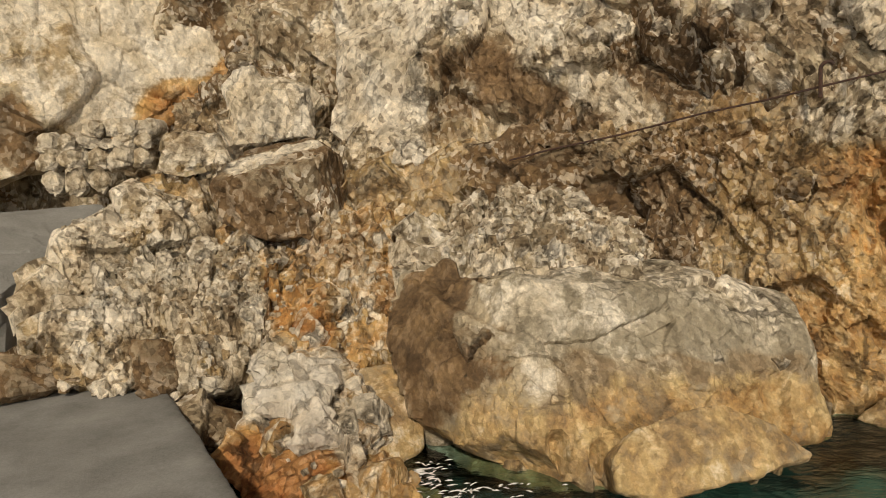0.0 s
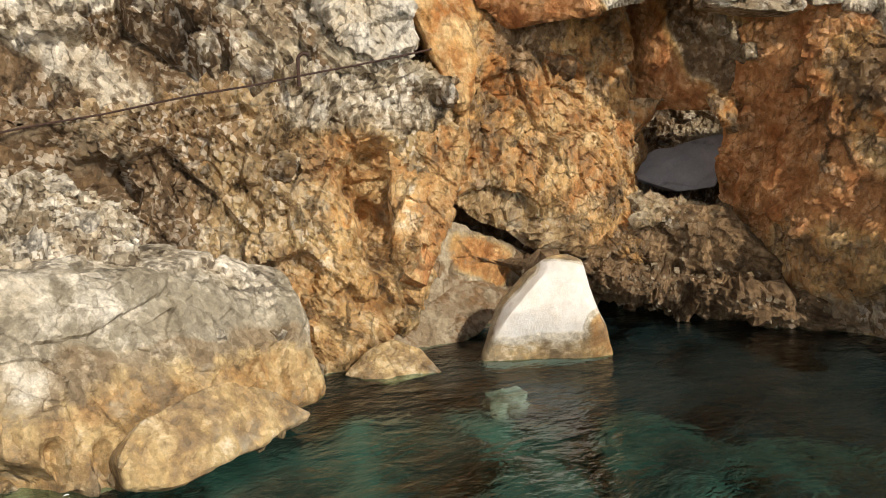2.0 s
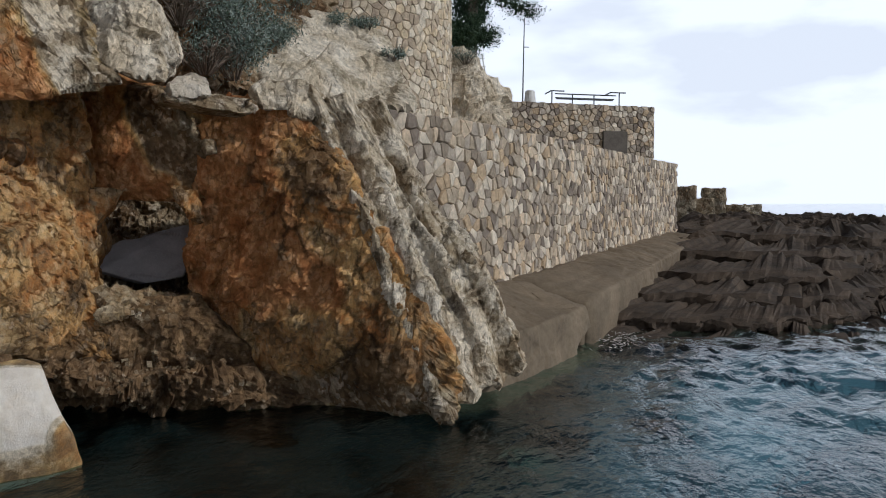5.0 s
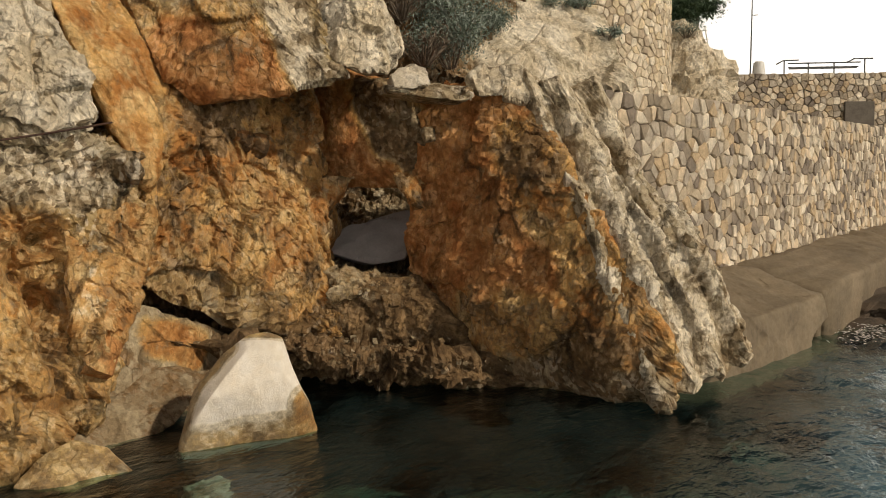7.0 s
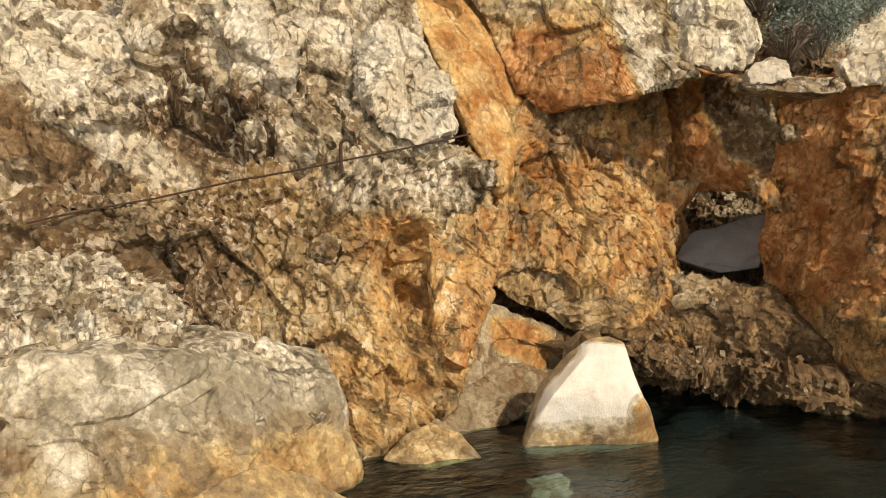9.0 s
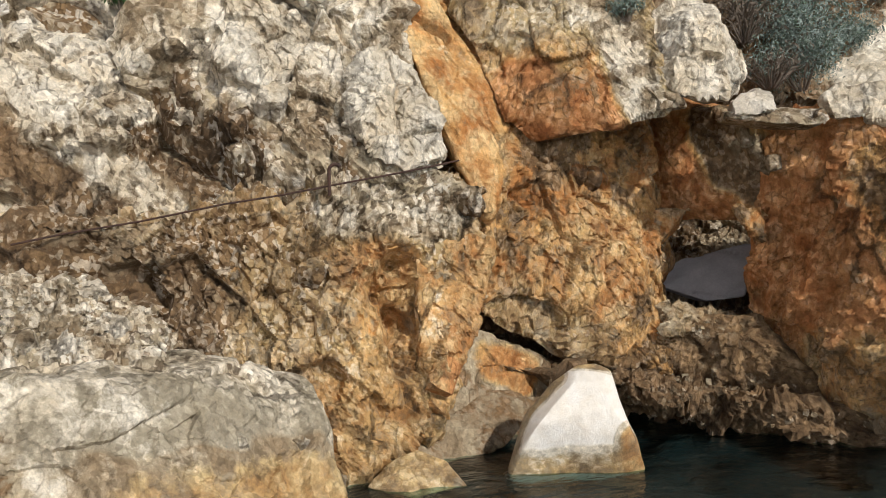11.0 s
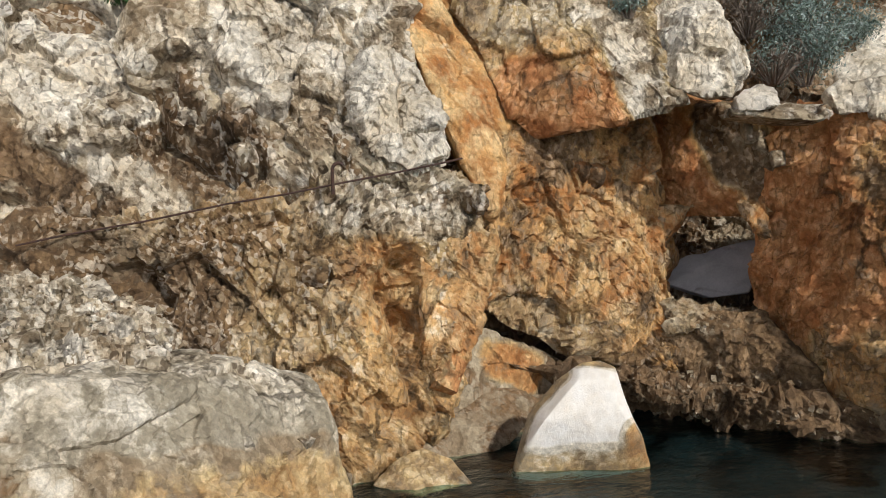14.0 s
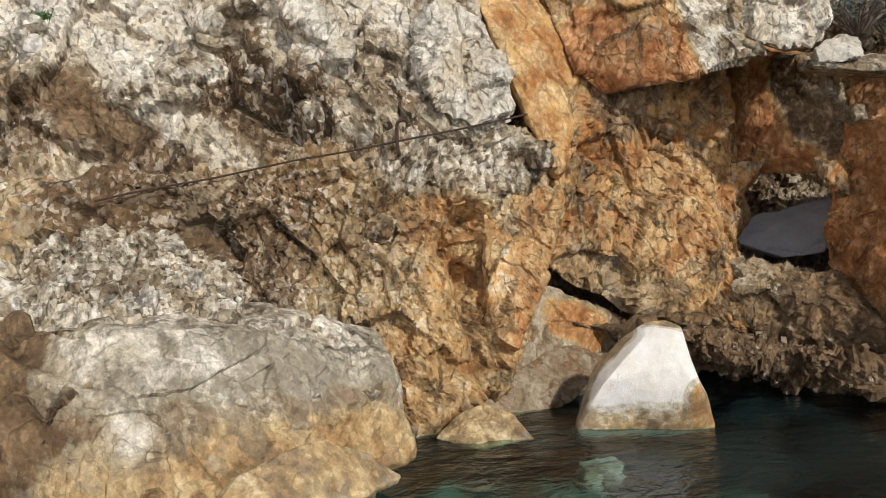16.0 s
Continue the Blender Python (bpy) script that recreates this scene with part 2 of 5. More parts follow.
    tone = maths(nodes, links, "ADD", maths(nodes, links, "MULTIPLY", tone, maths(nodes, links, "SUBTRACT", 1.0, maths(nodes, links, "MULTIPLY", clean, 0.8))), maths(nodes, links, "MULTIPLY", clean, 0.84))
    hue = nodes.new("ShaderNodeHueSaturation")
    links.new(tone, hue.inputs["Value"])
    links.new(body, hue.inputs["Color"])
    links.new(hue.outputs["Color"], bsdf.inputs["Base Color"])
    bsdf.inputs["Roughness"].default_value = 0.88
    bsdf.inputs["Specular IOR Level"].default_value = 0.25
    # relief: slabs, chips and crumbs in metres, then the pitted skin
    high = maths(nodes, links, "MULTIPLY", slab_high, 0.040)
    high = maths(nodes, links, "ADD", high, maths(nodes, links, "MULTIPLY", chip_high, 0.025))
    high = maths(nodes, links, "ADD", high, maths(nodes, links, "MULTIPLY", bit_high, 0.013))
    high = maths(nodes, links, "SUBTRACT", high, maths(nodes, links, "MULTIPLY", crack, 0.030))
    high = maths(nodes, links, "MULTIPLY", high, firm)
    high = maths(nodes, links, "ADD", high, maths(nodes, links, "MULTIPLY", maths(nodes, links, "MULTIPLY", fine, 0.020), ranged(nodes, links, rugged, 0.12, 1.0, 0.45, 1.0)))
    high = maths(nodes, links, "ADD", high, maths(nodes, links, "MULTIPLY", grain, 0.006))
    bump = nodes.new("ShaderNodeBump")
    bump.inputs["Strength"].default_value, bump.inputs["Distance"].default_value = 1.0, 1.0
    links.new(high, bump.inputs["Height"])
    links.new(bump.outputs["Normal"], bsdf.inputs["Normal"])
    return m


def plain_rough(name, dark, light, scale=3.0, rough=0.85, bump_by=0.01, fine_scale=40.0):
    m, nodes, links, bsdf = material(name)
    co = nodes.new("ShaderNodeTexCoord").outputs["Object"]
    a, b = node(nodes, "TexNoise", Scale=scale, Detail=8.0, Roughness=0.65), node(nodes, "TexNoise", Scale=fine_scale, Detail=6.0, Roughness=0.7)
    links.new(co, a.inputs["Vector"])
    links.new(co, b.inputs["Vector"])
    both = maths(nodes, links, "ADD", maths(nodes, links, "MULTIPLY", a.outputs["Fac"], 0.65), maths(nodes, links, "MULTIPLY", b.outputs["Fac"], 0.35))
    colour = blend(nodes, links, ranged(nodes, links, both, 0.36, 0.64), dark, light)
    links.new(colour, bsdf.inputs["Base Color"])
    bsdf.inputs["Roughness"].default_value = rough
    bump = nodes.new("ShaderNodeBump")
    bump.inputs["Strength"].default_value, bump.inputs["Distance"].default_value = 0.7, bump_by
    links.new(both, bump.inputs["Height"])
    links.new(bump.outputs["Normal"], bsdf.inputs["Normal"])
    return m


def varied(name, tints, scale=9.0, rough=0.9, bump_by=0.02):
    """Masonry: each stone takes its own tint by its object's random number."""
    m, nodes, links, bsdf = material(name)
    co = nodes.new("ShaderNodeTexCoord").outputs["Object"]
    pick = nodes.new("ShaderNodeObjectInfo").outputs["Random"]
    isle = nodes.new("ShaderNodeNewGeometry").outputs["Random Per Island"]
    both = maths(nodes, links, "FRACT", maths(nodes, links, "ADD", pick, isle), 0.0)
    stops = nodes.new("ShaderNodeValToRGB")
    stops.color_ramp.interpolation = "CONSTANT"
    while len(stops.color_ramp.elements) < len(tints):
        stops.color_ramp.elements.new(0.5)
    for n, tint in enumerate(tints):
        stops.color_ramp.elements[n].position = n / len(tints)
        stops.color_ramp.elements[n].color = (*tint, 1)
    links.new(both, stops.inputs["Fac"])
    a = node(nodes, "TexNoise", Scale=scale, Detail=8.0, Roughness=0.7)
    links.new(co, a.inputs["Vector"])
    hue = nodes.new("ShaderNodeHueSaturation")
    links.new(ranged(nodes, links, a.outputs["Fac"], 0.3, 0.7, 0.55, 1.35), hue.inputs["Value"])
    links.new(stops.outputs["Color"], hue.inputs["Color"])
    links.new(hue.outputs["Color"], bsdf.inputs["Base Color"])
    bsdf.inputs["Roughness"].default_value = rough
    bump = nodes.new("ShaderNodeBump")
    bump.inputs["Strength"].default_value, bump.inputs["Distance"].default_value = 0.8, bump_by
    links.new(a.outputs["Fac"], bump.inputs["Height"])
    links.new(bump.outputs["Normal"], bsdf.inputs["Normal"])
    return m


def water_material():
    m, nodes, links, bsdf = material("sea_water")
    bsdf.inputs["Base Color"].default_value = (0.08, 0.21, 0.20, 1)
    bsdf.inputs["Transmission Weight"].default_value = 1.0
    bsdf.inputs["IOR"].default_value = 1.33
    bsdf.inputs["Roughness"].default_value = 0.04
    co = nodes.new("ShaderNodeTexCoord").outputs["Object"]
    a = node(nodes, "TexNoise", Scale=3.4, Detail=3.0, Roughness=0.5, Distortion=0.4)
    b = node(nodes, "TexNoise", Scale=11.0, Detail=3.0, Roughness=0.55, Distortion=0.5)
    squeeze = nodes.new("ShaderNodeMapping")
    squeeze.inputs["Rotation"].default_value, squeeze.inputs["Scale"].default_value = (0, 0, 0.9), (0.8, 1.35, 1.0)
    links.new(co, squeeze.inputs["Vector"])
    links.new(squeeze.outputs["Vector"], a.inputs["Vector"])
    links.new(squeeze.outputs["Vector"], b.inputs["Vector"])
    swell = maths(nodes, links, "ADD", a.outputs["Fac"], maths(nodes, links, "MULTIPLY", b.outputs["Fac"], 0.3))
    bump = nodes.new("ShaderNodeBump")
    bump.inputs["Strength"].default_value, bump.inputs["Distance"].default_value = 1.0, 0.04
    links.new(swell, bump.inputs["Height"])
    links.new(bump.outputs["Normal"], bsdf.inputs["Normal"])
    return m


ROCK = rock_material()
CONCRETE = plain_rough("grey_concrete", (0.17, 0.165, 0.15), (0.33, 0.32, 0.295), 2.2, 0.9, 0.012, 60)
RENDERED = plain_rough("tan_concrete", (0.12, 0.090, 0.058), (0.27, 0.21, 0.14), 1.1, 0.9, 0.03, 14)
SLATE = plain_rough("grey_slab_stone", (0.34, 0.32, 0.31), (0.50, 0.48, 0.465), 3.0, 0.85, 0.01)
def seabed_material():
    m, nodes, links, bsdf = material("seabed_with_sea_tone")
    co = nodes.new("ShaderNodeTexCoord").outputs["Object"]
    a = node(nodes, "TexNoise", Scale=0.8, Detail=8.0, Roughness=0.65)
    links.new(co, a.inputs["Vector"])
    sea_tone = nodes.new("ShaderNodeVertexColor")
    sea_tone.layer_name = "sea_tone"
    sand = blend(nodes, links, ranged(nodes, links, a.outputs["Fac"], 0.42, 0.64), (0.010, 0.014, 0.010), (0.10, 0.22, 0.17))
    both = maths(nodes, links, "ADD", sea_tone.outputs["Color"], maths(nodes, links, "MULTIPLY", maths(nodes, links, "SUBTRACT", a.outputs["Fac"], 0.5), 1.2))
    # near-black floor paints in the darkness of deep and shaded water
    floor_tone = blend(nodes, links, ranged(nodes, links, both, 0.35, 0.65), sand, (0.010, 0.017, 0.019))
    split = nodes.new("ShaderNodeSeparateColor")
    links.new(sea_tone.outputs["Color"], split.inputs["Color"])
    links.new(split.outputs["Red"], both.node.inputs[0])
    # pale blue floor imitates the sky's reflection on the open sea
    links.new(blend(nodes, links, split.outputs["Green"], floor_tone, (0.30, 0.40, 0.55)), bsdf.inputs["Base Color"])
    bsdf.inputs["Roughness"].default_value = 0.9
    return m


SEABED = seabed_material()
SHORE = plain_rough("brown_shore_rock", (0.022, 0.015, 0.010), (0.12, 0.086, 0.058), 1.6, 0.92, 0.10, 9)
MORTAR = plain_rough("dark_mortar", (0.09, 0.072, 0.052), (0.20, 0.162, 0.12), 4.0)
WALL_STONE = varied("wall_stone", [(0.50, 0.41, 0.30), (0.64, 0.55, 0.43), (0.30, 0.245, 0.185), (0.66, 0.53, 0.38), (0.45, 0.385, 0.31), (0.52, 0.39, 0.25), (0.24, 0.195, 0.155), (0.74, 0.65, 0.52), (0.38, 0.31, 0.23)], 7.0, 0.9, 0.035)
TOWER_STONE = varied("tower_stone", [(0.62, 0.52, 0.38), (0.72, 0.62, 0.48), (0.52, 0.42, 0.30), (0.68, 0.55, 0.37), (0.76, 0.67, 0.53), (0.45, 0.36, 0.26)], 7.0, 0.9, 0.035)
RUST = plain_rough("rusty_iron", (0.020, 0.010, 0.007), (0.075, 0.030, 0.014), 25.0, 0.75, 0.002, 120)
PAINT = plain_rough("dark_painted_steel", (0.05, 0.055, 0.06), (0.10, 0.105, 0.11), 8.0, 0.5, 0.001)
WHITE = plain_rough("white_paint", (0.70, 0.69, 0.66), (0.82, 0.81, 0.78), 6.0, 0.6, 0.002)
GREY_LEAF = varied("grey_green_leaf", [(0.15, 0.20, 0.165), (0.22, 0.28, 0.24), (0.10, 0.14, 0.095), (0.30, 0.35, 0.31)], 20, 0.7, 0.002)
GREEN_LEAF = varied("green_leaf", [(0.05, 0.11, 0.025), (0.09, 0.17, 0.04), (0.04, 0.08, 0.02)], 20, 0.6, 0.002)
PINE_LEAF = varied("pine_needle", [(0.02, 0.05, 0.02), (0.035, 0.075, 0.03), (0.05, 0.09, 0.035)], 20, 0.6, 0.002)
TWIG = plain_rough("dry_twig", (0.09, 0.065, 0.045), (0.20, 0.16, 0.12), 12.0)
SEA = water_material()


# ---- mesh helpers ----
def mesh_from(name, verts, quads, mat, smooth_shade=True):
    me = bpy.data.meshes.new(name)
    nv, nq = len(verts), len(quads)
    me.vertices.add(nv)
    me.vertices.foreach_set("co", np.asarray(verts, np.float32).ravel())
    me.loops.add(nq * 4)
    me.loops.foreach_set("vertex_index", np.asarray(quads, np.int32).ravel())
    me.polygons.add(nq)
    me.polygons.foreach_set("loop_start", np.arange(0, nq * 4, 4, dtype=np.int32))
    me.polygons.foreach_set("loop_total", np.full(nq, 4, np.int32))
    me.update(calc_edges=True)
    me.polygons.foreach_set("use_smooth", np.full(nq, smooth_shade))
    me.materials.append(mat)
    return me


def part(name, bm, mat, parent, label=""):
    me = bpy.data.meshes.new(name)
    bm.to_mesh(me)
    bm.free()
    me.materials.append(mat)
    ob = new(name, me)
    ob.parent = parent
    if label:
        tagged(ob, label)
    return ob


def box(bm, centre, size, m=None, bevel=0.0):
    made = bmesh.ops.create_cube(bm, size=1.0, matrix=(m or Matrix()) @ Matrix.Translation(centre) @ Matrix.Diagonal((*size, 1)))
    if bevel:
        edges = list({e for v in made["verts"] for e in v.link_edges})
        bmesh.ops.bevel(bm, geom=edges, offset=bevel, segments=2, affect="EDGES", profile=0.6)
    return made


def rod(bm, a, b, r0, r1=None, sides=8):
    a, b = Vector(a), Vector(b)
    way = b - a
    turn = way.to_track_quat("Z", "Y").to_matrix().to_4x4()
    bmesh.ops.create_cone(bm, cap_ends=True, segments=sides, radius1=r0, radius2=r0 if r1 is None else r1, depth=way.length,
                          matrix=Matrix.Translation((a + b) / 2) @ turn)


def sweep(bm, pts, r, sides=8):
    """One connected round bar through the points."""
    rings = []
    pts = [Vector(p) for p in pts]
    for i, p in enumerate(pts):
        way = (pts[min(i + 1, len(pts) - 1)] - pts[max(i - 1, 0)]).normalized()
        x = way.cross(Vector((0.3, 0.9, 0.2))).normalized()
        y = way.cross(x)
        rings.append([bm.verts.new(p + (x * math.cos(k * 2 * math.pi / sides) + y * math.sin(k * 2 * math.pi / sides)) * r) for k in range(sides)])
    for a, b in zip(rings, rings[1:]):
        for k in range(sides):
            bm.faces.new((a[k], a[(k + 1) % sides], b[(k + 1) % sides], b[k]))
    bm.faces.new(rings[0][::-1])
    bm.faces.new(rings[-1])
    bmesh.ops.recalc_face_normals(bm, faces=bm.faces)


def box_grid(half, step, open_side):
    """A closed box surface with cells of about step metres, as vertices and quads; sides turned away from open_side are coarser."""
    verts, quads, start = [], [], 0
    for axis in range(3):
        i, j = (axis + 1) % 3, (axis + 2) % 3
        for side in (-1, 1):
            cell = step * (3 if side * open_side[axis] < 0.12 else 1)
            counts = [max(4, int(round(2 * h / cell))) for h in half]
            u, v = np.linspace(-1, 1, counts[i] + 1), np.linspace(-1, 1, counts[j] + 1)
            gu, gv = np.meshgrid(u, v, indexing="ij")
            p = np.zeros((gu.size, 3))
            p[:, axis], p[:, i], p[:, j] = side * half[axis], gu.ravel() * half[i], gv.ravel() * half[j]
            n = np.arange(gu.size).reshape(gu.shape) + start
            q = np.stack([n[:-1, :-1], n[1:, :-1], n[1:, 1:], n[:-1, 1:]], -1).reshape(-1, 4)
            quads.append(q if side > 0 else q[:, ::-1])
            verts.append(p)
            start += gu.size
    verts, quads = np.concatenate(verts), np.concatenate(quads)
    key = np.round(verts * 1e5).astype(np.int64)
    _, first, back = np.unique(key, axis=0, return_index=True, return_inverse=True)
    return verts[first], back.reshape(-1)[quads]


def hull_planes(corners):
    bm = bmesh.new()
    for c in corners:
        bm.verts.new(c)
    bmesh.ops.convex_hull(bm, input=bm.verts)
    bm.normal_update()
    mid = Vector(np.mean([v.co[:] for v in bm.verts if v.link_faces], axis=0))
    normals, reach = [], []
    for f in bm.faces:
        n = f.normal.copy()
        h = n.dot(f.calc_center_median() - mid)
        if f.calc_area() < 1e-6:
            continue
        if h < 0:
            n, h = -n, -h
        normals.append(n[:])
        reach.append(max(h, 0.02))
    bm.free()
    return np.array(mid), np.array(normals), np.array(reach)


def worn_block(pts, step, edge):
    """The block that spans the points, with worn edges: its middle, vertices, normals, quads and open side."""
    mid, normals, reach = hull_planes(pts)
    lo, hi = np.min([p[:] for p in pts], 0), np.max([p[:] for p in pts], 0)
    half = np.maximum((hi - lo) / 2, 0.05)
    open_side = (COVE - mid) * np.array([1, 1, 0.0])
    open_side = open_side / np.linalg.norm(open_side) + np.array([0, 0, 0.5])
    base, quads = box_grid(half, step, open_side)
    ways = base / np.linalg.norm(base, axis=1)[:, None]
    hit = np.clip(ways @ normals.T / reach, 0, None)
    top = hit.max(1)
    r = 1 / (top * ((hit / top[:, None]) ** edge).sum(1) ** (1 / edge))
    p = mid + ways * r[:, None]
    out = np.clip(hit / top[:, None], 0, 1) ** edge @ normals
    out /= np.linalg.norm(out, axis=1)[:, None] + 1e-9
    return mid, p, out, quads, open_side


def knobs(parent, points, normals, tints, spec, seed, mat):
    """Single angular blocks that stand proud of a rock's face, each a part of its own."""
    count, small, large = spec
    rng = random.Random(seed)
    for n in range(count):
        i = rng.randrange(len(points))
        size = small + (large - small) * rng.random() ** 1.6
        turn = Euler((0.45 + rng.uniform(-0.3, 0.3), -0.55 + rng.uniform(-0.3, 0.3), 0.3 + rng.uniform(-0.5, 0.5))).to_matrix()
        half = [size * rng.uniform(0.35, 0.7) for _ in range(3)]
        at = Vector(points[i]) - Vector(normals[i]) * size * 0.16
        corners = [at + turn @ Vector([h * sgn * rng.uniform(0.75, 1.05) for h, sgn in zip(half, (x, y, z))]) for x in (-1, 1) for y in (-1, 1) for z in (-1, 1)]
        mid, p, out, quads, _ = worn_block(corners, 0.03, 40)
        p = p + out * (fractured(p, 0.14, 0.014, seed + n) + 0.01 * fbm(p * 6, 2, seed))[:, None]
        me = mesh_from("rock_knob", p - mid, quads, mat, False)
        tint = np.clip(tints[i] + np.array([rng.uniform(-0.1, 0.1), rng.uniform(-0.15, 0.3), rng.uniform(-0.2, 0.15), 0]), 0, 1)
        layer = me.color_attributes.new("coat", "FLOAT_COLOR", "POINT")
        layer.data.foreach_set("color", np.tile(tint, (len(p), 1)).astype(np.float32).ravel())
        ob = new("rock_knob", me)
        ob.location, ob.parent = mid, parent


def rock(name, corners, push=(0, 0, 0), step=0.03, edge=16, relief=(), wave=0.05, coats=(), coat=(0, 0, 0, 0), carves=(), label="", category="rock", group="",
         seed=1, strata=None, mat=None, grow=1.05, smooth_shade=False, scatter=None, knob=None, worn=0.0, polish=()):
    """A mass of rock: the block that spans the corners (and the corners set back by push), its edges worn round, broken
    up by reliefs.
    relief: (size, depth, squash) sets; coats: (a, b, radius, (ochre, pale, crust_shade, speckle)) streaks; carves: (a,
    b, radius, depth) hollows, minus for swellings.
    worn: 0 for broken rock, 1 for rock that the sea has worn smooth; polish: (a, b, radius, worn) where that differs."""
    centre = sum((Vector(c) for c in corners), Vector()) / len(corners)
    pts = [centre + (Vector(c) - centre) * grow for c in corners]
    if push != (0, 0, 0):
        pts += [p + Vector(push) for p in pts]
    mid, p, out, quads, open_side = worn_block(pts, step, edge * 2.5)
    d = wave * fbm(p * 1.3, 4, seed)
    shown = np.flatnonzero(out @ open_side > -0.4)
    for n, (size, depth, squash, *crack) in enumerate(relief):
        d[shown] += fractured(p[shown], size, depth * (1 - 0.45 * worn), seed + 31 * n, squash, *(crack or (0.5,)), tilt=3.7 - 1.9 * worn)
    if strata:
        way, gap, depth = strata
        phase = (p @ np.array(way)) / gap + 0.2 * fbm(p * 1.1, 3, seed + 3)
        d = d + depth * (np.abs((phase % 1.0) - 0.5) * 2 - 0.5) * (0.6 + 0.4 * vnoise(p * 0.9, seed + 8))
    for a, b, radius, depth in carves:
        w = smooth(radius, radius * 0.25, along(p, a, b) + 0.25 * radius * fbm(p * 3.0, 2, seed + 77))
        d = d - depth * w
    p = p + out * d[:, None]
    tint = np.tile(np.array(coat, float), (len(p), 1))
    jit = fbm(p * 2.2, 3, seed + 51)
    for a, b, radius, value in coats:
        w = smooth(radius * 1.25, radius * 0.6, along(p, a, b) + 0.3 * radius * jit)
        tint = tint * (1 - w[:, None]) + w[:, None] * np.array(value, float)
    origin = np.array([mid[0], mid[1], p[:, 2].min()])
    me = mesh_from(name, p - origin, quads, mat or ROCK, smooth_shade)
    layer = me.color_attributes.new("coat", "FLOAT_COLOR", "POINT")
    layer.data.foreach_set("color", np.clip(tint, 0, 1).astype(np.float32).ravel())
    sheen = np.full(len(p), float(worn))
    for a, b, radius, value in polish:
        w = smooth(radius * 1.25, radius * 0.6, along(p, a, b) + 0.3 * radius * jit)
        sheen = sheen * (1 - w) + w * value
    layer = me.color_attributes.new("finish", "FLOAT_COLOR", "POINT")
    layer.data.foreach_set("color", np.repeat(sheen, 4).astype(np.float32))
    ob = new(name, me)
    ob.location = origin
    if knob:
        knobs(ob, (p - origin)[shown], out[shown], tint[shown], knob, seed, mat or ROCK)
    if scatter:
        chippings(ob, (p - origin)[shown], out[shown], tint[shown], scatter, seed)
    return tagged(ob, label, category, group)


def chippings(parent, points, normals, tints, scatter, seed):
    """Loose angular stones bedded in a rock's weathered surface, joined."""
    count, small, large = scatter
    rng = np.random.default_rng(seed)
    use = rng.integers(0, len(points), count)
    cube = np.array([[x, y, z] for x in (-1, 1) for y in (-1, 1) for z in (-1, 1)], float)
    size = small + (large - small) * rng.random((count, 1, 1)) ** 2.2
    v = cube[None] * (0.55 + 0.45 * rng.random((count, 1, 3))) * (0.7 + 0.3 * rng.random((count, 8, 3))) * size * 0.5
    a, b, c = (rng.random((3, count)) * 6.28)
    zero, one = np.zeros(count), np.ones(count)
    rz = np.stack([np.cos(a), -np.sin(a), zero, np.sin(a), np.cos(a), zero, zero, zero, one], -1).reshape(-1, 3, 3)
    rx = np.stack([one, zero, zero, zero, np.cos(b), -np.sin(b), zero, np.sin(b), np.cos(b)], -1).reshape(-1, 3, 3)
    v = np.einsum("nij,nkj->nki", rz @ rx, v) + (points[use] + normals[use] * size[:, 0] * 0.02)[:, None]
    faces = np.array([[0, 1, 3, 2], [4, 6, 7, 5], [0, 4, 5, 1], [2, 3, 7, 6], [0, 2, 6, 4], [1, 5, 7, 3]])
    quads = (np.arange(count)[:, None, None] * 8 + faces[None]).reshape(-1, 4)
    me = mesh_from("loose_stone", v.reshape(-1, 3), quads, ROCK, False)
    # stones take on the dark coat of their rock, painted shade included
    coat_dark = tints[use, 2]
    tint = np.stack([rng.random(count) * 0.3, (0.25 + rng.random(count) * 0.5) * (1.15 - 0.8 * coat_dark), np.maximum(rng.random(count) ** 2 * 0.7, coat_dark - 0.35), 0.4 * rng.random(count)], -1)
    layer = me.color_attributes.new("coat", "FLOAT_COLOR", "POINT")
    layer.data.foreach_set("color", np.repeat(tint, 8, axis=0).astype(np.float32).ravel())
    ob = new("loose_stone", me)
    ob.parent = parent
    tagged(ob, kind="stuff")


COVE = np.array([3.0, 1.0, 1.5])
ROUGH = ((1.0, 0.12, (1, 1, 1)), (0.4, 0.055, (1, 1, 1)), (0.11, 0.014, (1, 1, 1)))
BLOCKY = ((0.95, 0.13, (1, 1, 1.2)), (0.36, 0.065, (1, 1, 1.2)), (0.1, 0.014, (1, 1, 1)))
WORN = ((1.2, 0.04, (1, 1, 1)), (0.4, 0.018, (1, 1, 1)), (0.13, 0.007, (1, 1, 1)))
RUBBLE = ((0.5, 0.10, (1, 1, 1.2), 0.7), (0.19, 0.055, (1, 1, 1.2), 0.7), (0.085, 0.02, (1, 1, 1)))
CRAGGY = ((0.9, 0.06, (1.2, 1, 0.7), 0.6), (0.34, 0.036, (1.4, 1, 0.7), 0.6), (0.12, 0.02, (1.2, 1, 0.8)))
SMOOTH = ((1.3, 0.03, (1, 1, 1)), (0.3, 0.006, (1, 1, 1)))
MIXED = (0.25, 0.2, 0.4, 0.6)

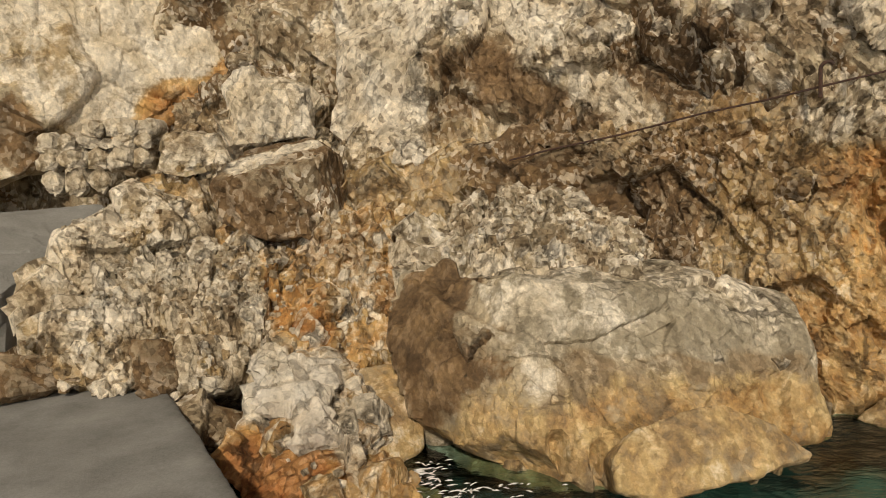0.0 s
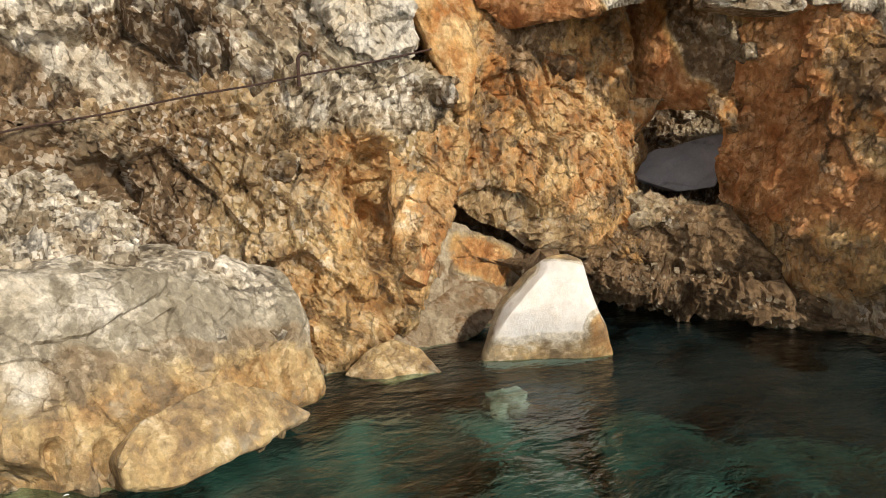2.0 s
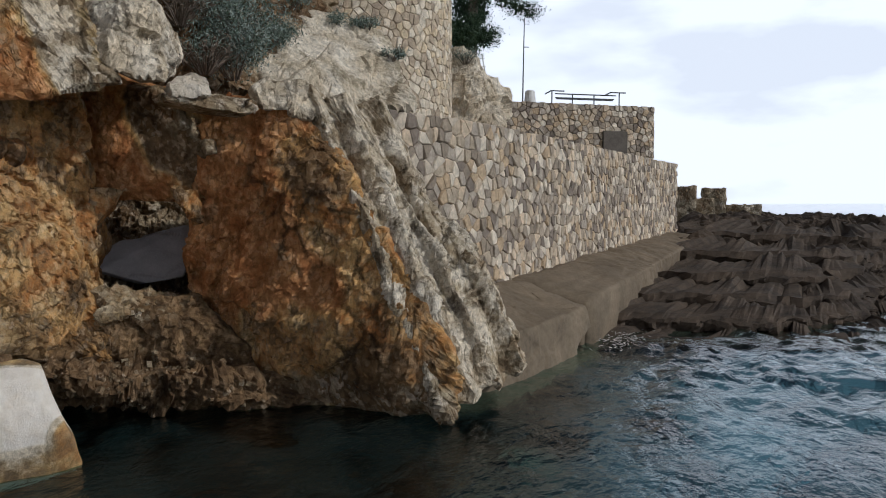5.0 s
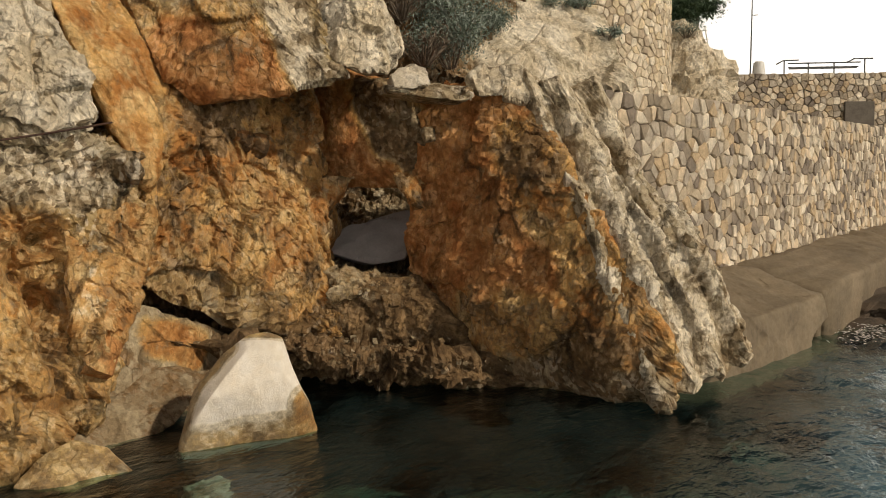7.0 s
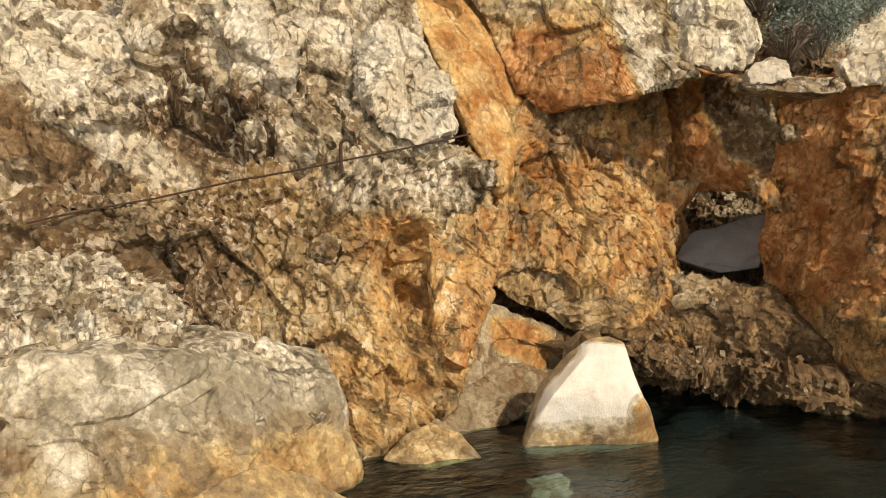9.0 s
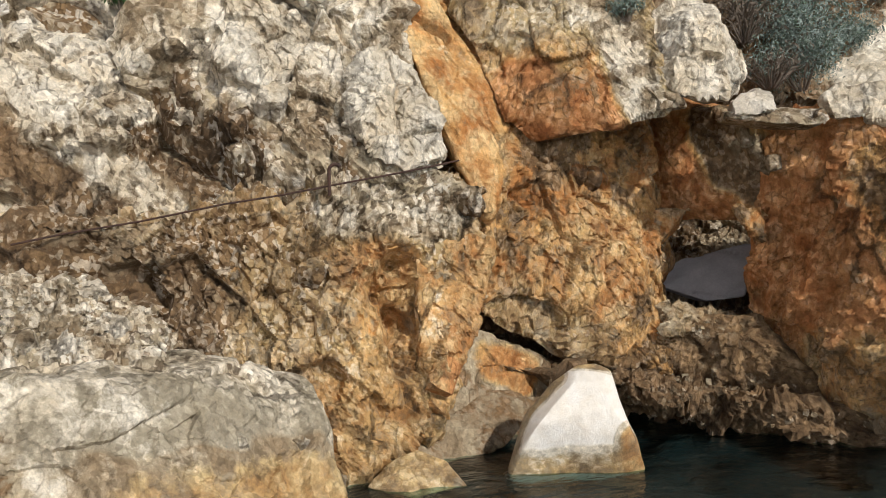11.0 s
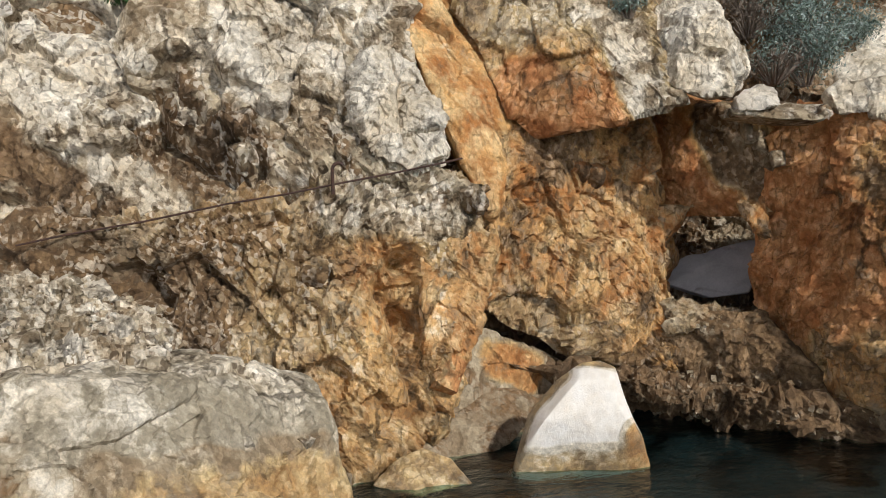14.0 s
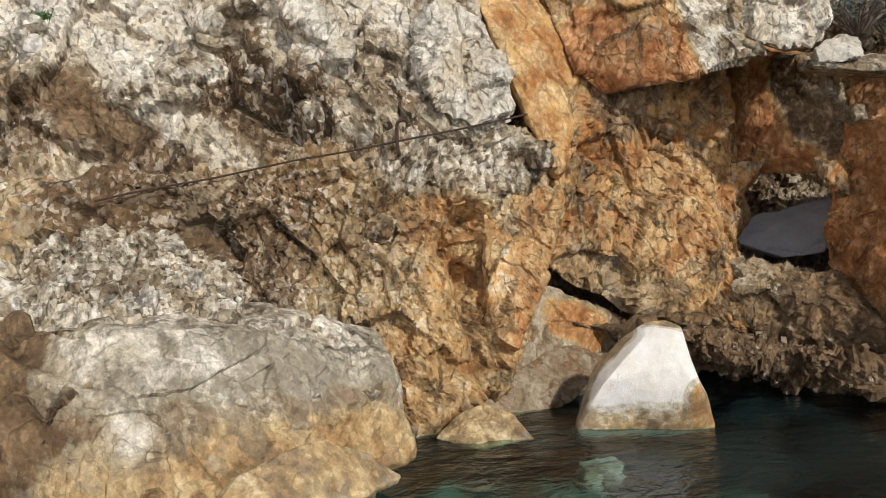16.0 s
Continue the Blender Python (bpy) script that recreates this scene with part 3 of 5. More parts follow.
# ---- sea, seabed, slab ----
def sea_sheet():
    fine_x, fine_y = np.arange(-2.5, 17, 0.085), np.arange(-6, 8.6, 0.085)
    far = np.array([30, 60, 120, 300, 800, 2000, 4500])
    xs = np.concatenate([-far[::-1], [-12, -6], fine_x, [18, 20, 24], far])
    ys = np.concatenate([-far[::-1], [-20, -12, -8], fine_y, [10, 14, 20], far])
    gx, gy = np.meshgrid(xs, ys, indexing="ij")
    p = np.stack([gx.ravel(), gy.ravel(), 0 * gx.ravel()], -1)
    near = smooth(40, 14, np.hypot(p[:, 0] - 6, p[:, 1]))
    open_sea = smooth(5.0, -1.0, p[:, 1]) * smooth(6, 11, p[:, 0])
    z = (0.010 + 0.050 * open_sea) * fbm(p * np.array([1.1, 1.7, 1]), 4, 5, 0.55) + (0.003 + 0.026 * open_sea) * fbm(p * np.array([4.5, 6.0, 1]), 3, 9)
    p[:, 2] = z * near
    n = np.arange(gx.size).reshape(gx.shape)
    quads = np.stack([n[:-1, :-1], n[1:, :-1], n[1:, 1:], n[:-1, 1:]], -1).reshape(-1, 4)
    ob = new("water", mesh_from("water", p, quads, SEA))
    ob.visible_shadow = False
    return tagged(ob, "clear green and dark blue rippled sea water", "sea", kind="structure")


def seabed_sheet():
    fine_x, fine_y = np.arange(-4, 18, 0.12), np.arange(-8, 11, 0.12)
    far = np.array([40, 120, 500, 4500])
    xs, ys = np.concatenate([-far[::-1], fine_x, far]), np.concatenate([-far[::-1], fine_y, far])
    gx, gy = np.meshgrid(xs, ys, indexing="ij")
    p = np.stack([gx.ravel(), gy.ravel(), 0 * gx.ravel()], -1)
    depth = 1.1 + 1.6 * smooth(6.0, -3.0, p[:, 1]) + 6 * smooth(14, 60, np.abs(p[:, 0])) + 6 * smooth(8, 60, -p[:, 1])
    p[:, 2] = -depth + 0.28 * fbm(p * 0.9, 4, 3) + fractured(p, 0.8, 0.30, 12)
    n = np.arange(gx.size).reshape(gx.shape)
    quads = np.stack([n[:-1, :-1], n[1:, :-1], n[1:, 1:], n[:-1, 1:]], -1).reshape(-1, 4)
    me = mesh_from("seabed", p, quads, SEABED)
    # where the floor is painted dark: open sea and the cave's shaded water
    dark_water = np.maximum(smooth(7.5, 9.5, p[:, 0]), smooth(2.0, 0.0, p[:, 1]))
    dark_water = np.maximum(dark_water, smooth(1.2, 0.4, np.abs(p[:, 1] - 6.5 + 0.25 * (p[:, 0] - 6)) * 0.7) * smooth(4.5, 6.5, p[:, 0]))
    dark_water = np.maximum(dark_water, smooth(6.2, 7.1, np.hypot(p[:, 0], p[:, 1])) * smooth(1.5, 2.5, p[:, 1]))
    layer = me.color_attributes.new("sea_tone", "FLOAT_COLOR", "POINT")
    # red: painted darkness, green: painted blue of the open sea
    layer.data.foreach_set("color", np.stack([dark_water, smooth(2.5, -1.0, p[:, 1]) * smooth(5.5, 9.0, p[:, 0]), 0 * dark_water, 0 * dark_water + 1], -1).astype(np.float32).ravel())
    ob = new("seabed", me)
    return tagged(ob, "rocky green seabed with sea shade and sky sheen painted in", "seabed", kind="structure")


sea_sheet()
seabed_sheet()
rock("concrete_slab", [(-2.68, 6.42, 0.6), (-5.2, 5.8, 0.6), (-5.2, -3.5, 0.6), (2.6, -3.5, 0.6), (-1.1, 3.5, 0.6)], (0, 0, -0.9), 0.075, 40, ((0.6, 0.004, (1, 1, 1)), (0.15, 0.003, (1, 1, 1))), 0.02, smooth_shade=True,
     label="smooth grey concrete landing slab beside the sea", category="slab", mat=CONCRETE)

# ---- left rocks ----
AWAY = (-1.2, 3.0, 0.2)
rock("limestone_cliff", [(-7.45, 8.84, 7.44), (-0.84, 11.79, 8.68), (-2.07, 9.69, 3.89), (-2.30, 9.32, 3.27), (-3.14, 8.76, 2.73), (-4.00, 8.29, 2.44), (-6.27, 6.73, 2.40), (-6.35, 6.65, 1.44)], AWAY, 0.06, 26, ((1.5, 0.13, (1, 1, 1)), (0.55, 0.045, (1, 1, 1)), (0.16, 0.010, (1, 1, 1))), 0.12,
     coat=(0.52, 0.70, 0.0, 0.0), worn=0.5, knob=(8, 0.3, 0.8), label="cream limestone cliff with rusty cracks", category="cliff", seed=3,
     coats=[((-3.60, 8.47, 2.42), (-2.43, 9.29, 3.27), 0.28, (0.9, 0.2, 0.2, 0.1)), ((-4.53, 8.01, 2.75), (-4.28, 8.15, 2.51), 0.35, (0.1, 0.1, 0.6, 0.3))], carves=[((-4.61, 8.32, 3.49), (-3.55, 8.93, 3.61), 0.12, 0.14), ((-3.90, 8.89, 3.83), (-3.58, 9.03, 3.81), 0.14, 0.2)])
rock("limestone_cliff", [(-2.31, 9.32, 3.21), (-2.05, 9.59, 3.88), (-1.52, 10.30, 5.62), (0.18, 10.40, 5.56), (-0.18, 9.50, 3.63), (-0.49, 8.99, 2.40), (-1.48, 9.08, 3.20)], (-0.5, 3.0, 0), 0.05, 20, BLOCKY, 0.1,
     coat=(0.35, 0.5, 0.25, 0.4), knob=(14, 0.2, 0.6), carves=[((-0.42, 8.35, 2.1), (-0.46, 9.1, 3.7), 0.22, 0.4)], label="broken cream and rust limestone cliff", category="cliff", seed=4,
     coats=[((-2.23, 9.34, 3.40), (-1.38, 9.81, 4.28), 0.25, (0.9, 0.2, 0.2, 0.1)), ((-0.24, 9.60, 4.37), (-0.30, 9.00, 2.38), 0.25, (0.3, 0.0, 0.8, 0.1))])
rock("rock_slope", [(-2.90, 7.88, 2.44), (-2.22, 8.73, 3.24), (-1.46, 9.09, 3.42), (-0.44, 8.99, 2.77), (-0.31, 8.29, 1.90), (-0.52, 7.58, 1.40), (-1.30, 7.28, 1.35), (-2.25, 7.47, 1.98), (-2.81, 7.49, 2.11)], (-0.3, 1.5, -0.8), 0.03, 20, RUBBLE, 0.06,
     coat=(0.45, 0.42, 0.42, 0.8), scatter=(900, 0.025, 0.08), knob=(10, 0.12, 0.4), label="brown crusted limestone slope with pale speckles", category="rock", seed=5)
rock("rock_block", [(-2.16, 6.97, 2.07), (-1.61, 6.81, 2.14), (-1.19, 7.05, 2.23), (-2.11, 7.40, 2.25), (-1.73, 7.71, 2.43), (-1.36, 7.78, 2.47), (-1.13, 7.41, 2.33), (-2.10, 6.99, 1.73), (-1.66, 6.85, 1.55), (-1.24, 7.04, 1.54), (-1.06, 7.32, 1.69)], (0.05, 0.5, -0.1), 0.022, 60, ((0.5, 0.03, (1.4, 1.4, 0.5)), (0.14, 0.012, (1.4, 1.4, 0.6))), 0.01, grow=1.0,
     coat=(0.25, 0.05, 0.80, 0.3), label="square brown limestone block with a pale top", category="rock", seed=6,
     coats=[((-1.88, 7.16, 2.25), (-1.37, 7.48, 2.37), 0.2, (0.1, 0.85, 0.0, 0.5)), ((-1.21, 7.10, 2.09), (-1.16, 7.21, 1.67), 0.28, (0.15, 0.3, 0.5, 0.8))])
rock("rock_boulder", [(-1.42, 8.99, 3.87), (-0.92, 9.06, 3.89), (-0.55, 8.78, 3.30), (-0.83, 8.66, 3.01), (-1.29, 8.71, 3.24), (-1.61, 8.86, 3.49)], (0, 0.6, 0.1), 0.025, 22, WORN, 0.03,
     coat=(0.3, 0.45, 0.35, 0.3), label="grey and cream boulder lodged on the cliff", category="boulder", seed=7)
rock("rock_boulder", [(-0.76, 8.87, 3.02), (-0.57, 8.98, 3.23), (-0.33, 8.89, 3.07), (-0.37, 8.79, 2.69), (-0.71, 8.77, 2.70)], (0, 0.4, 0), 0.03, 18, WORN, 0.02,
     coat=(0.45, 0.6, 0.0, 0.2), label="small cream boulder under a larger one", category="boulder", seed=8)
rock("rock_boulder", [(-2.77, 7.61, 2.40), (-2.61, 7.88, 2.61), (-2.30, 7.87, 2.52), (-2.16, 7.60, 2.24), (-2.48, 7.39, 2.14), (-2.72, 7.42, 2.21)], (0, 0.5, 0), 0.03, 18, WORN, 0.03,
     coat=(0.4, 0.55, 0.1, 0.2), label="rounded cream boulder beside the stacked stones", category="boulder", seed=9)
rock("concrete_ramp", [(-4.93, 6.17, 1.82), (-4.09, 7.45, 1.88), (-3.44, 7.77, 1.87), (-3.50, 6.85, 1.57), (-3.56, 6.02, 1.32), (-4.29, 5.27, 1.33)], (0, 0, -0.5), 0.06, 40, ((0.5, 0.01, (1, 1, 1)),), 0.015,
     label="worn pale grey concrete path between the rocks", category="path", mat=CONCRETE)
rock("rock_bank", [(-2.90, 7.35, 2.07), (-0.24, 8.20, 1.90), (-0.41, 6.89, 0.40), (-1.25, 6.63, 0.45), (-2.44, 6.44, 0.62), (-3.62, 6.21, 0.87)], (0, 1.5, -0.4), 0.045, 14, RUBBLE, 0.1, coat=(0.62, 0.4, 0.15, 0.3), knob=(14, 0.15, 0.45), label="broken ochre rock bank behind the blocks", category="rock", seed=75)
rock("pale_block", [(-2.36, 7.96, 2.78), (-2.10, 8.24, 3.04), (-1.48, 8.27, 2.80), (-1.41, 8.03, 2.49), (-2.19, 7.75, 2.39)], (0, 0.6, 0), 0.025, 24, ROUGH, 0.03, coat=(0.5, 0.72, 0.0, 0.3), label="pale angular limestone block on the slope", category="rock", seed=76)
rock("white_block", [(-1.41, 5.31, 0.66), (-1.22, 5.51, 0.81), (-0.93, 5.57, 0.77), (-0.85, 5.38, 0.65), (-1.10, 5.13, 0.57), (-1.34, 5.12, 0.59)], (0, 0.4, -0.1), 0.02, 24, WORN, 0.02, coat=(0.1, 0.9, 0.0, 0.2), label="white angular limestone block above the water", category="rock", seed=77)
rock("pointed_rock", [(-2.82, 6.84, 2.12), (-2.98, 6.55, 1.87), (-3.39, 6.00, 1.49), (-3.35, 5.79, 1.17), (-2.99, 6.10, 1.10), (-2.40, 6.68, 1.49), (-2.40, 6.78, 1.72)], (0, 0.7, -0.1), 0.025, 18, ROUGH, 0.04,
     coat=(0.5, 0.58, 0.2, 0.6), scatter=(250, 0.02, 0.07), label="pointed cream and brown limestone rock", category="rock", seed=11)
rock("heaped_rock", [(-3.30, 5.71, 1.19), (-2.91, 6.25, 1.31), (-2.31, 6.92, 1.71), (-1.90, 7.05, 1.64), (-1.31, 6.88, 1.35), (-1.00, 6.22, 0.74), (-1.50, 5.91, 0.79), (-2.10, 5.61, 0.60), (-2.45, 5.69, 0.82), (-3.22, 5.40, 0.76)], (0, 1.2, -0.6), 0.025, 16, RUBBLE, 0.06,
     coat=(0.58, 0.56, 0.28, 0.7), scatter=(1500, 0.025, 0.08), knob=(14, 0.12, 0.38), label="heap of brown limestone speckled with pale lichen", category="rock", seed=12,
     coats=[((-1.41, 6.75, 1.28), (-1.19, 6.39, 0.76), 0.30, (0.8, 0.3, 0.0, 0.3))])
rock("rock_ledge", [(-3.41, 5.41, 0.93), (-2.61, 5.94, 0.87), (-2.52, 5.77, 0.68), (-3.32, 5.22, 0.74)], (0, 0.5, -0.3), 0.03, 16, WORN, 0.03,
     coat=(0.3, 0.1, 0.6, 0.3), label="low brown limestone ledge", category="rock", seed=13)
rock("rock_block", [(-2.45, 5.69, 0.97), (-2.16, 5.80, 0.94), (-2.09, 5.61, 0.60), (-2.32, 5.52, 0.56)], (0, 0.5, -0.3), 0.025, 18, WORN, 0.03, coat=(0.2, 0.1, 0.7, 0.3),
     label="dark brown limestone block", category="rock", seed=14)
rock("rock_block", [(-2.16, 5.80, 0.93), (-1.84, 5.92, 0.90), (-1.69, 5.86, 0.69), (-1.76, 5.73, 0.56), (-2.09, 5.61, 0.60)], (0, 0.5, -0.3), 0.025, 18, WORN, 0.03, coat=(0.25, 0.5, 0.3, 0.5),
     label="pale pitted limestone block", category="rock", seed=15)
rock("rock_block", [(-2.07, 5.41, 0.58), (-1.53, 5.48, 0.51), (-1.45, 5.30, 0.30), (-1.89, 5.15, 0.30)], (0, 0.5, -0.4), 0.025, 16, ROUGH, 0.03, coat=(0.1, 0.3, 0.6, 0.6),
     label="dark limestone block with white lichen", category="rock", seed=16)
rock("broken_rock", [(-1.44, 5.40, 0.63), (-1.33, 5.74, 0.80), (-1.07, 5.70, 0.75), (-0.89, 5.52, 0.57), (-0.70, 5.35, 0.37), (-0.52, 5.07, 0.07), (-0.51, 4.77, -0.21), (-1.20, 4.53, -0.06), (-1.63, 4.93, 0.33), (-1.46, 5.19, 0.46)], (0, 0.8, -0.5), 0.022, 16, BLOCKY, 0.05,
     coat=(0.70, 0.64, 0.0, 0.2), scatter=(90, 0.03, 0.09), knob=(10, 0.12, 0.32), label="orange and white broken limestone at the water", category="rock", seed=17,
     coats=[((-1.50, 4.97, 0.27), (-1.10, 4.77, 0.15), 0.3, (0.95, 0.1, 0.05, 0.1)), ((-1.36, 5.43, 0.66), (-1.05, 5.60, 0.64), 0.22, (0.2, 0.9, 0, 0.2))])
rock("yellow_rock", [(-1.00, 6.01, 0.61), (-0.45, 6.08, 0.61), (-0.33, 5.89, 0.44), (-0.32, 5.69, 0.06), (-0.55, 5.47, 0.01), (-0.74, 5.55, 0.32), (-0.94, 5.82, 0.44)], (-0.2, 0.7, -0.5), 0.025, 14, WORN, 0.04,
     coat=(0.62, 0.42, 0.0, 0.0), worn=0.9, label="smooth yellow limestone rock over the water", category="rock", seed=18)
rock("rock_column", [(-1.30, 7.49, 1.90), (-0.60, 7.38, 1.71), (-0.49, 7.08, 1.35), (-0.44, 6.38, 0.53), (-0.98, 6.22, 0.56), (-1.31, 6.77, 1.32)], (-0.2, 0.9, -0.2), 0.025, 16, RUBBLE, 0.05,
     coat=(0.72, 0.42, 0.05, 0.5), scatter=(120, 0.02, 0.07), knob=(8, 0.1, 0.3), label="crumbling orange limestone column beside the cleft", category="rock", seed=19)
rock("shore_rock", [(-0.93, 4.50, 0.12), (-0.64, 4.95, 0.21), (-0.36, 4.98, 0.16), (-0.30, 4.69, 0.05), (-0.22, 4.29, -0.02), (-0.34, 3.98, -0.04), (-0.87, 4.00, 0.04)], (-0.1, 0.5, -0.6), 0.02, 14, BLOCKY, 0.04,
     coat=(0.7, 0.35, 0.0, 0.2), label="orange and cream shore rock at the slab's edge", category="rock", seed=20)
rock("shore_rock", [(-0.21, 3.89, 0.02), (0.03, 3.90, 0.04), (0.78, 3.73, -0.02), (0.77, 3.42, -0.12), (-0.21, 3.49, 0.00)], (-0.1, 0.4, -0.6), 0.02, 14, RUBBLE, 0.04,
     coat=(0.4, 0.7, 0.0, 0.3), label="pale shore rock at the slab's edge", category="rock", seed=21)

# ---- big boulder ----
rock("great_boulder", [(0.36, 5.49, 1.28), (-0.43, 6.39, 1.25), (-0.41, 5.89, 0.67), (-0.26, 5.59, 0.10), (0.17, 5.15, 0.04), (0.60, 4.91, 0.06), (0.94, 4.96, 0.05), (1.83, 5.29, 0.16), (2.62, 5.62, 0.06), (2.52, 5.88, 0.70), (2.58, 6.29, 0.93), (1.52, 6.63, 1.21), (0.42, 6.59, 1.22)], (0.1, 0.7, -0.6), 0.022, 30,
     ((1.1, 0.13, (1, 1, 1), 0.1), (0.36, 0.045, (1, 1, 1), 0.2), (0.12, 0.012, (1, 1, 1))), 0.04, coat=(0.0, 0.40, 0.06, 0.1), carves=[((-0.35, 5.6, 0.0), (0.55, 4.9, -0.02), 0.3, 0.28), ((0.62, 4.95, 0.0), (0.60, 5.0, 0.3), 0.08, 0.2), ((0.85, 4.95, 0.0), (0.88, 5.0, 0.35), 0.07, 0.22), ((1.0, 5.35, 1.0), (1.35, 5.2, 0.62), 0.07, 0.1), ((1.9, 5.5, 0.75), (2.2, 5.4, 0.45), 0.1, 0.1)],
     knob=(10, 0.12, 0.3), worn=0.62, polish=[((0.4, 6.1, 1.3), (2.3, 6.1, 1.1), 0.45, 0.2)], label="huge grey limestone boulder with a yellow tide band", category="boulder", seed=22,
     coats=[((-0.16, 5.90, 0.92), (0.04, 5.40, 0.36), 0.5, (0.4, 0.0, 0.95, 0.05)), ((0.26, 5.34, 0.00), (2.50, 5.40, 0.00), 0.62, (0.64, 0.30, 0.0, 0.1)), ((0.48, 6.18, 1.22), (2.30, 6.19, 1.06), 0.26, (0.02, 0.55, 0.1, 0.8))])
rock("boulder_toe", [(0.92, 4.71, 0.31), (1.10, 4.83, 0.45), (1.69, 4.97, 0.54), (2.02, 5.01, 0.37), (2.22, 4.92, 0.16), (1.63, 4.73, 0.09), (1.19, 4.55, 0.09), (0.93, 4.61, 0.13)], (0, 0.7, -0.3), 0.022, 14, WORN, 0.04,
     coat=(0.6, 0.30, 0.0, 0.1), carves=[((1.55, 4.7, 0.45), (1.75, 4.6, 0.05), 0.07, 0.12)], knob=(4, 0.08, 0.22), worn=0.8, label="rounded yellow limestone toe at the waterline", category="rock", seed=23)
rock("rubble_dome", [(-0.46, 6.98, 1.62), (0.29, 7.19, 1.83), (0.71, 7.27, 1.91), (1.29, 7.08, 1.67), (1.52, 6.63, 1.33), (1.49, 6.22, 1.15), (0.39, 6.19, 1.14), (-0.46, 6.48, 1.21)], (0.1, 0.8, -0.5), 0.022, 14, RUBBLE, 0.07,
     coat=(0.15, 0.5, 0.25, 0.95), scatter=(1600, 0.03, 0.09), knob=(14, 0.1, 0.3), label="dome of cracked pale limestone rubble", category="rock", seed=24)

# ---- middle cliff ----
rock("cliff_lower", [(2.91, 6.25, 0.12), (1.73, 7.20, 1.01), (0.45, 7.59, 1.71), (-0.87, 7.85, 1.77), (-0.89, 8.15, 2.12), (0.92, 7.80, 2.20), (2.38, 7.22, 2.48), (3.21, 6.78, 2.57), (4.30, 6.39, 2.79), (4.72, 6.34, 1.83), (4.46, 6.28, 1.34), (4.32, 6.37, 0.90), (4.08, 6.53, 0.52), (3.65, 6.55, 0.08)], (0.5, 1.6, -0.4), 0.03, 18,
     ((0.9, 0.12, (1, 1, 0.7), 0.4), (0.34, 0.06, (1.4, 1.4, 0.5), 0.3), (0.1, 0.026, (1.5, 1.5, 0.4), 0.3)), 0.08, coat=(0.62, 0.16, 0.46, 0.45), knob=(10, 0.12, 0.35), label="brown limestone cliff below the iron rod", category="cliff", seed=25,
     coats=[((3.53, 6.73, 1.81), (3.56, 6.60, 0.73), 0.5, (0.75, 0.2, 0.2, 0.1)), ((1.28, 7.69, 2.12), (2.35, 7.12, 2.41), 0.15, (0.1, 0.85, 0.0, 0.5)), ((3.17, 6.69, 2.45), (4.01, 6.46, 2.45), 0.35, (0.1, 0.45, 0.25, 0.8)), ((2.95, 6.40, 0.30), (3.98, 6.47, 0.55), 0.75, (0.68, 0.34, 0.0, 0.2)), ((0.72, 7.67, 1.94), (1.90, 7.26, 1.45), 0.6, (0.4, 0.08, 0.72, 0.5))],
     carves=[((3.67, 6.65, 1.75), (3.66, 6.55, 0.89), 0.42, 0.7), ((2.2, 7.05, 2.0), (2.75, 6.75, 1.3), 0.09, 0.2), ((2.75, 6.75, 1.3), (3.05, 6.45, 0.95), 0.08, 0.18), ((1.4, 7.3, 2.1), (2.2, 7.0, 2.0), 0.08, 0.14)])
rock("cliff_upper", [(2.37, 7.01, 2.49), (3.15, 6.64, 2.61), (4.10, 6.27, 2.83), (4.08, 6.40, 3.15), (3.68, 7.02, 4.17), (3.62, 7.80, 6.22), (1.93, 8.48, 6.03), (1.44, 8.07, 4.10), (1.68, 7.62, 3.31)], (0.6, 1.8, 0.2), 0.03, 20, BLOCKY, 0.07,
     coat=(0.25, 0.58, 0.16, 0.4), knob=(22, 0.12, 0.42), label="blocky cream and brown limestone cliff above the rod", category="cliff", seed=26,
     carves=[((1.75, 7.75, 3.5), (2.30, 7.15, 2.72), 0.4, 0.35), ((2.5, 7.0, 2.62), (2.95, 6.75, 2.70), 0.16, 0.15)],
     # first coat: brown skin of the undercut, with its shade painted in
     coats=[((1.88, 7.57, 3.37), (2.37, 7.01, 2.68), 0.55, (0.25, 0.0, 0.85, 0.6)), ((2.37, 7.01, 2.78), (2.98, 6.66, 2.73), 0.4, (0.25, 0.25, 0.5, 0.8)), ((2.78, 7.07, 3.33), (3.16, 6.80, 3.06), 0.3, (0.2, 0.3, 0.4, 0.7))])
rock("nose_rock", [(3.28, 6.75, 3.67), (3.67, 6.77, 3.98), (3.89, 6.53, 3.75), (3.99, 6.35, 3.40), (4.09, 6.17, 2.91), (3.68, 6.31, 2.76), (3.36, 6.48, 3.02)], (0.2, 0.5, 0), 0.022, 16, ((0.5, 0.05, (1, 1, 1)), (0.2, 0.024, (1.7, 1.7, 0.35), 0.1), (0.08, 0.012, (1, 1, 1))), 0.03,
     coat=(0.05, 0.85, 0.0, 0.2), label="pale fluted limestone nose", category="rock", seed=27)
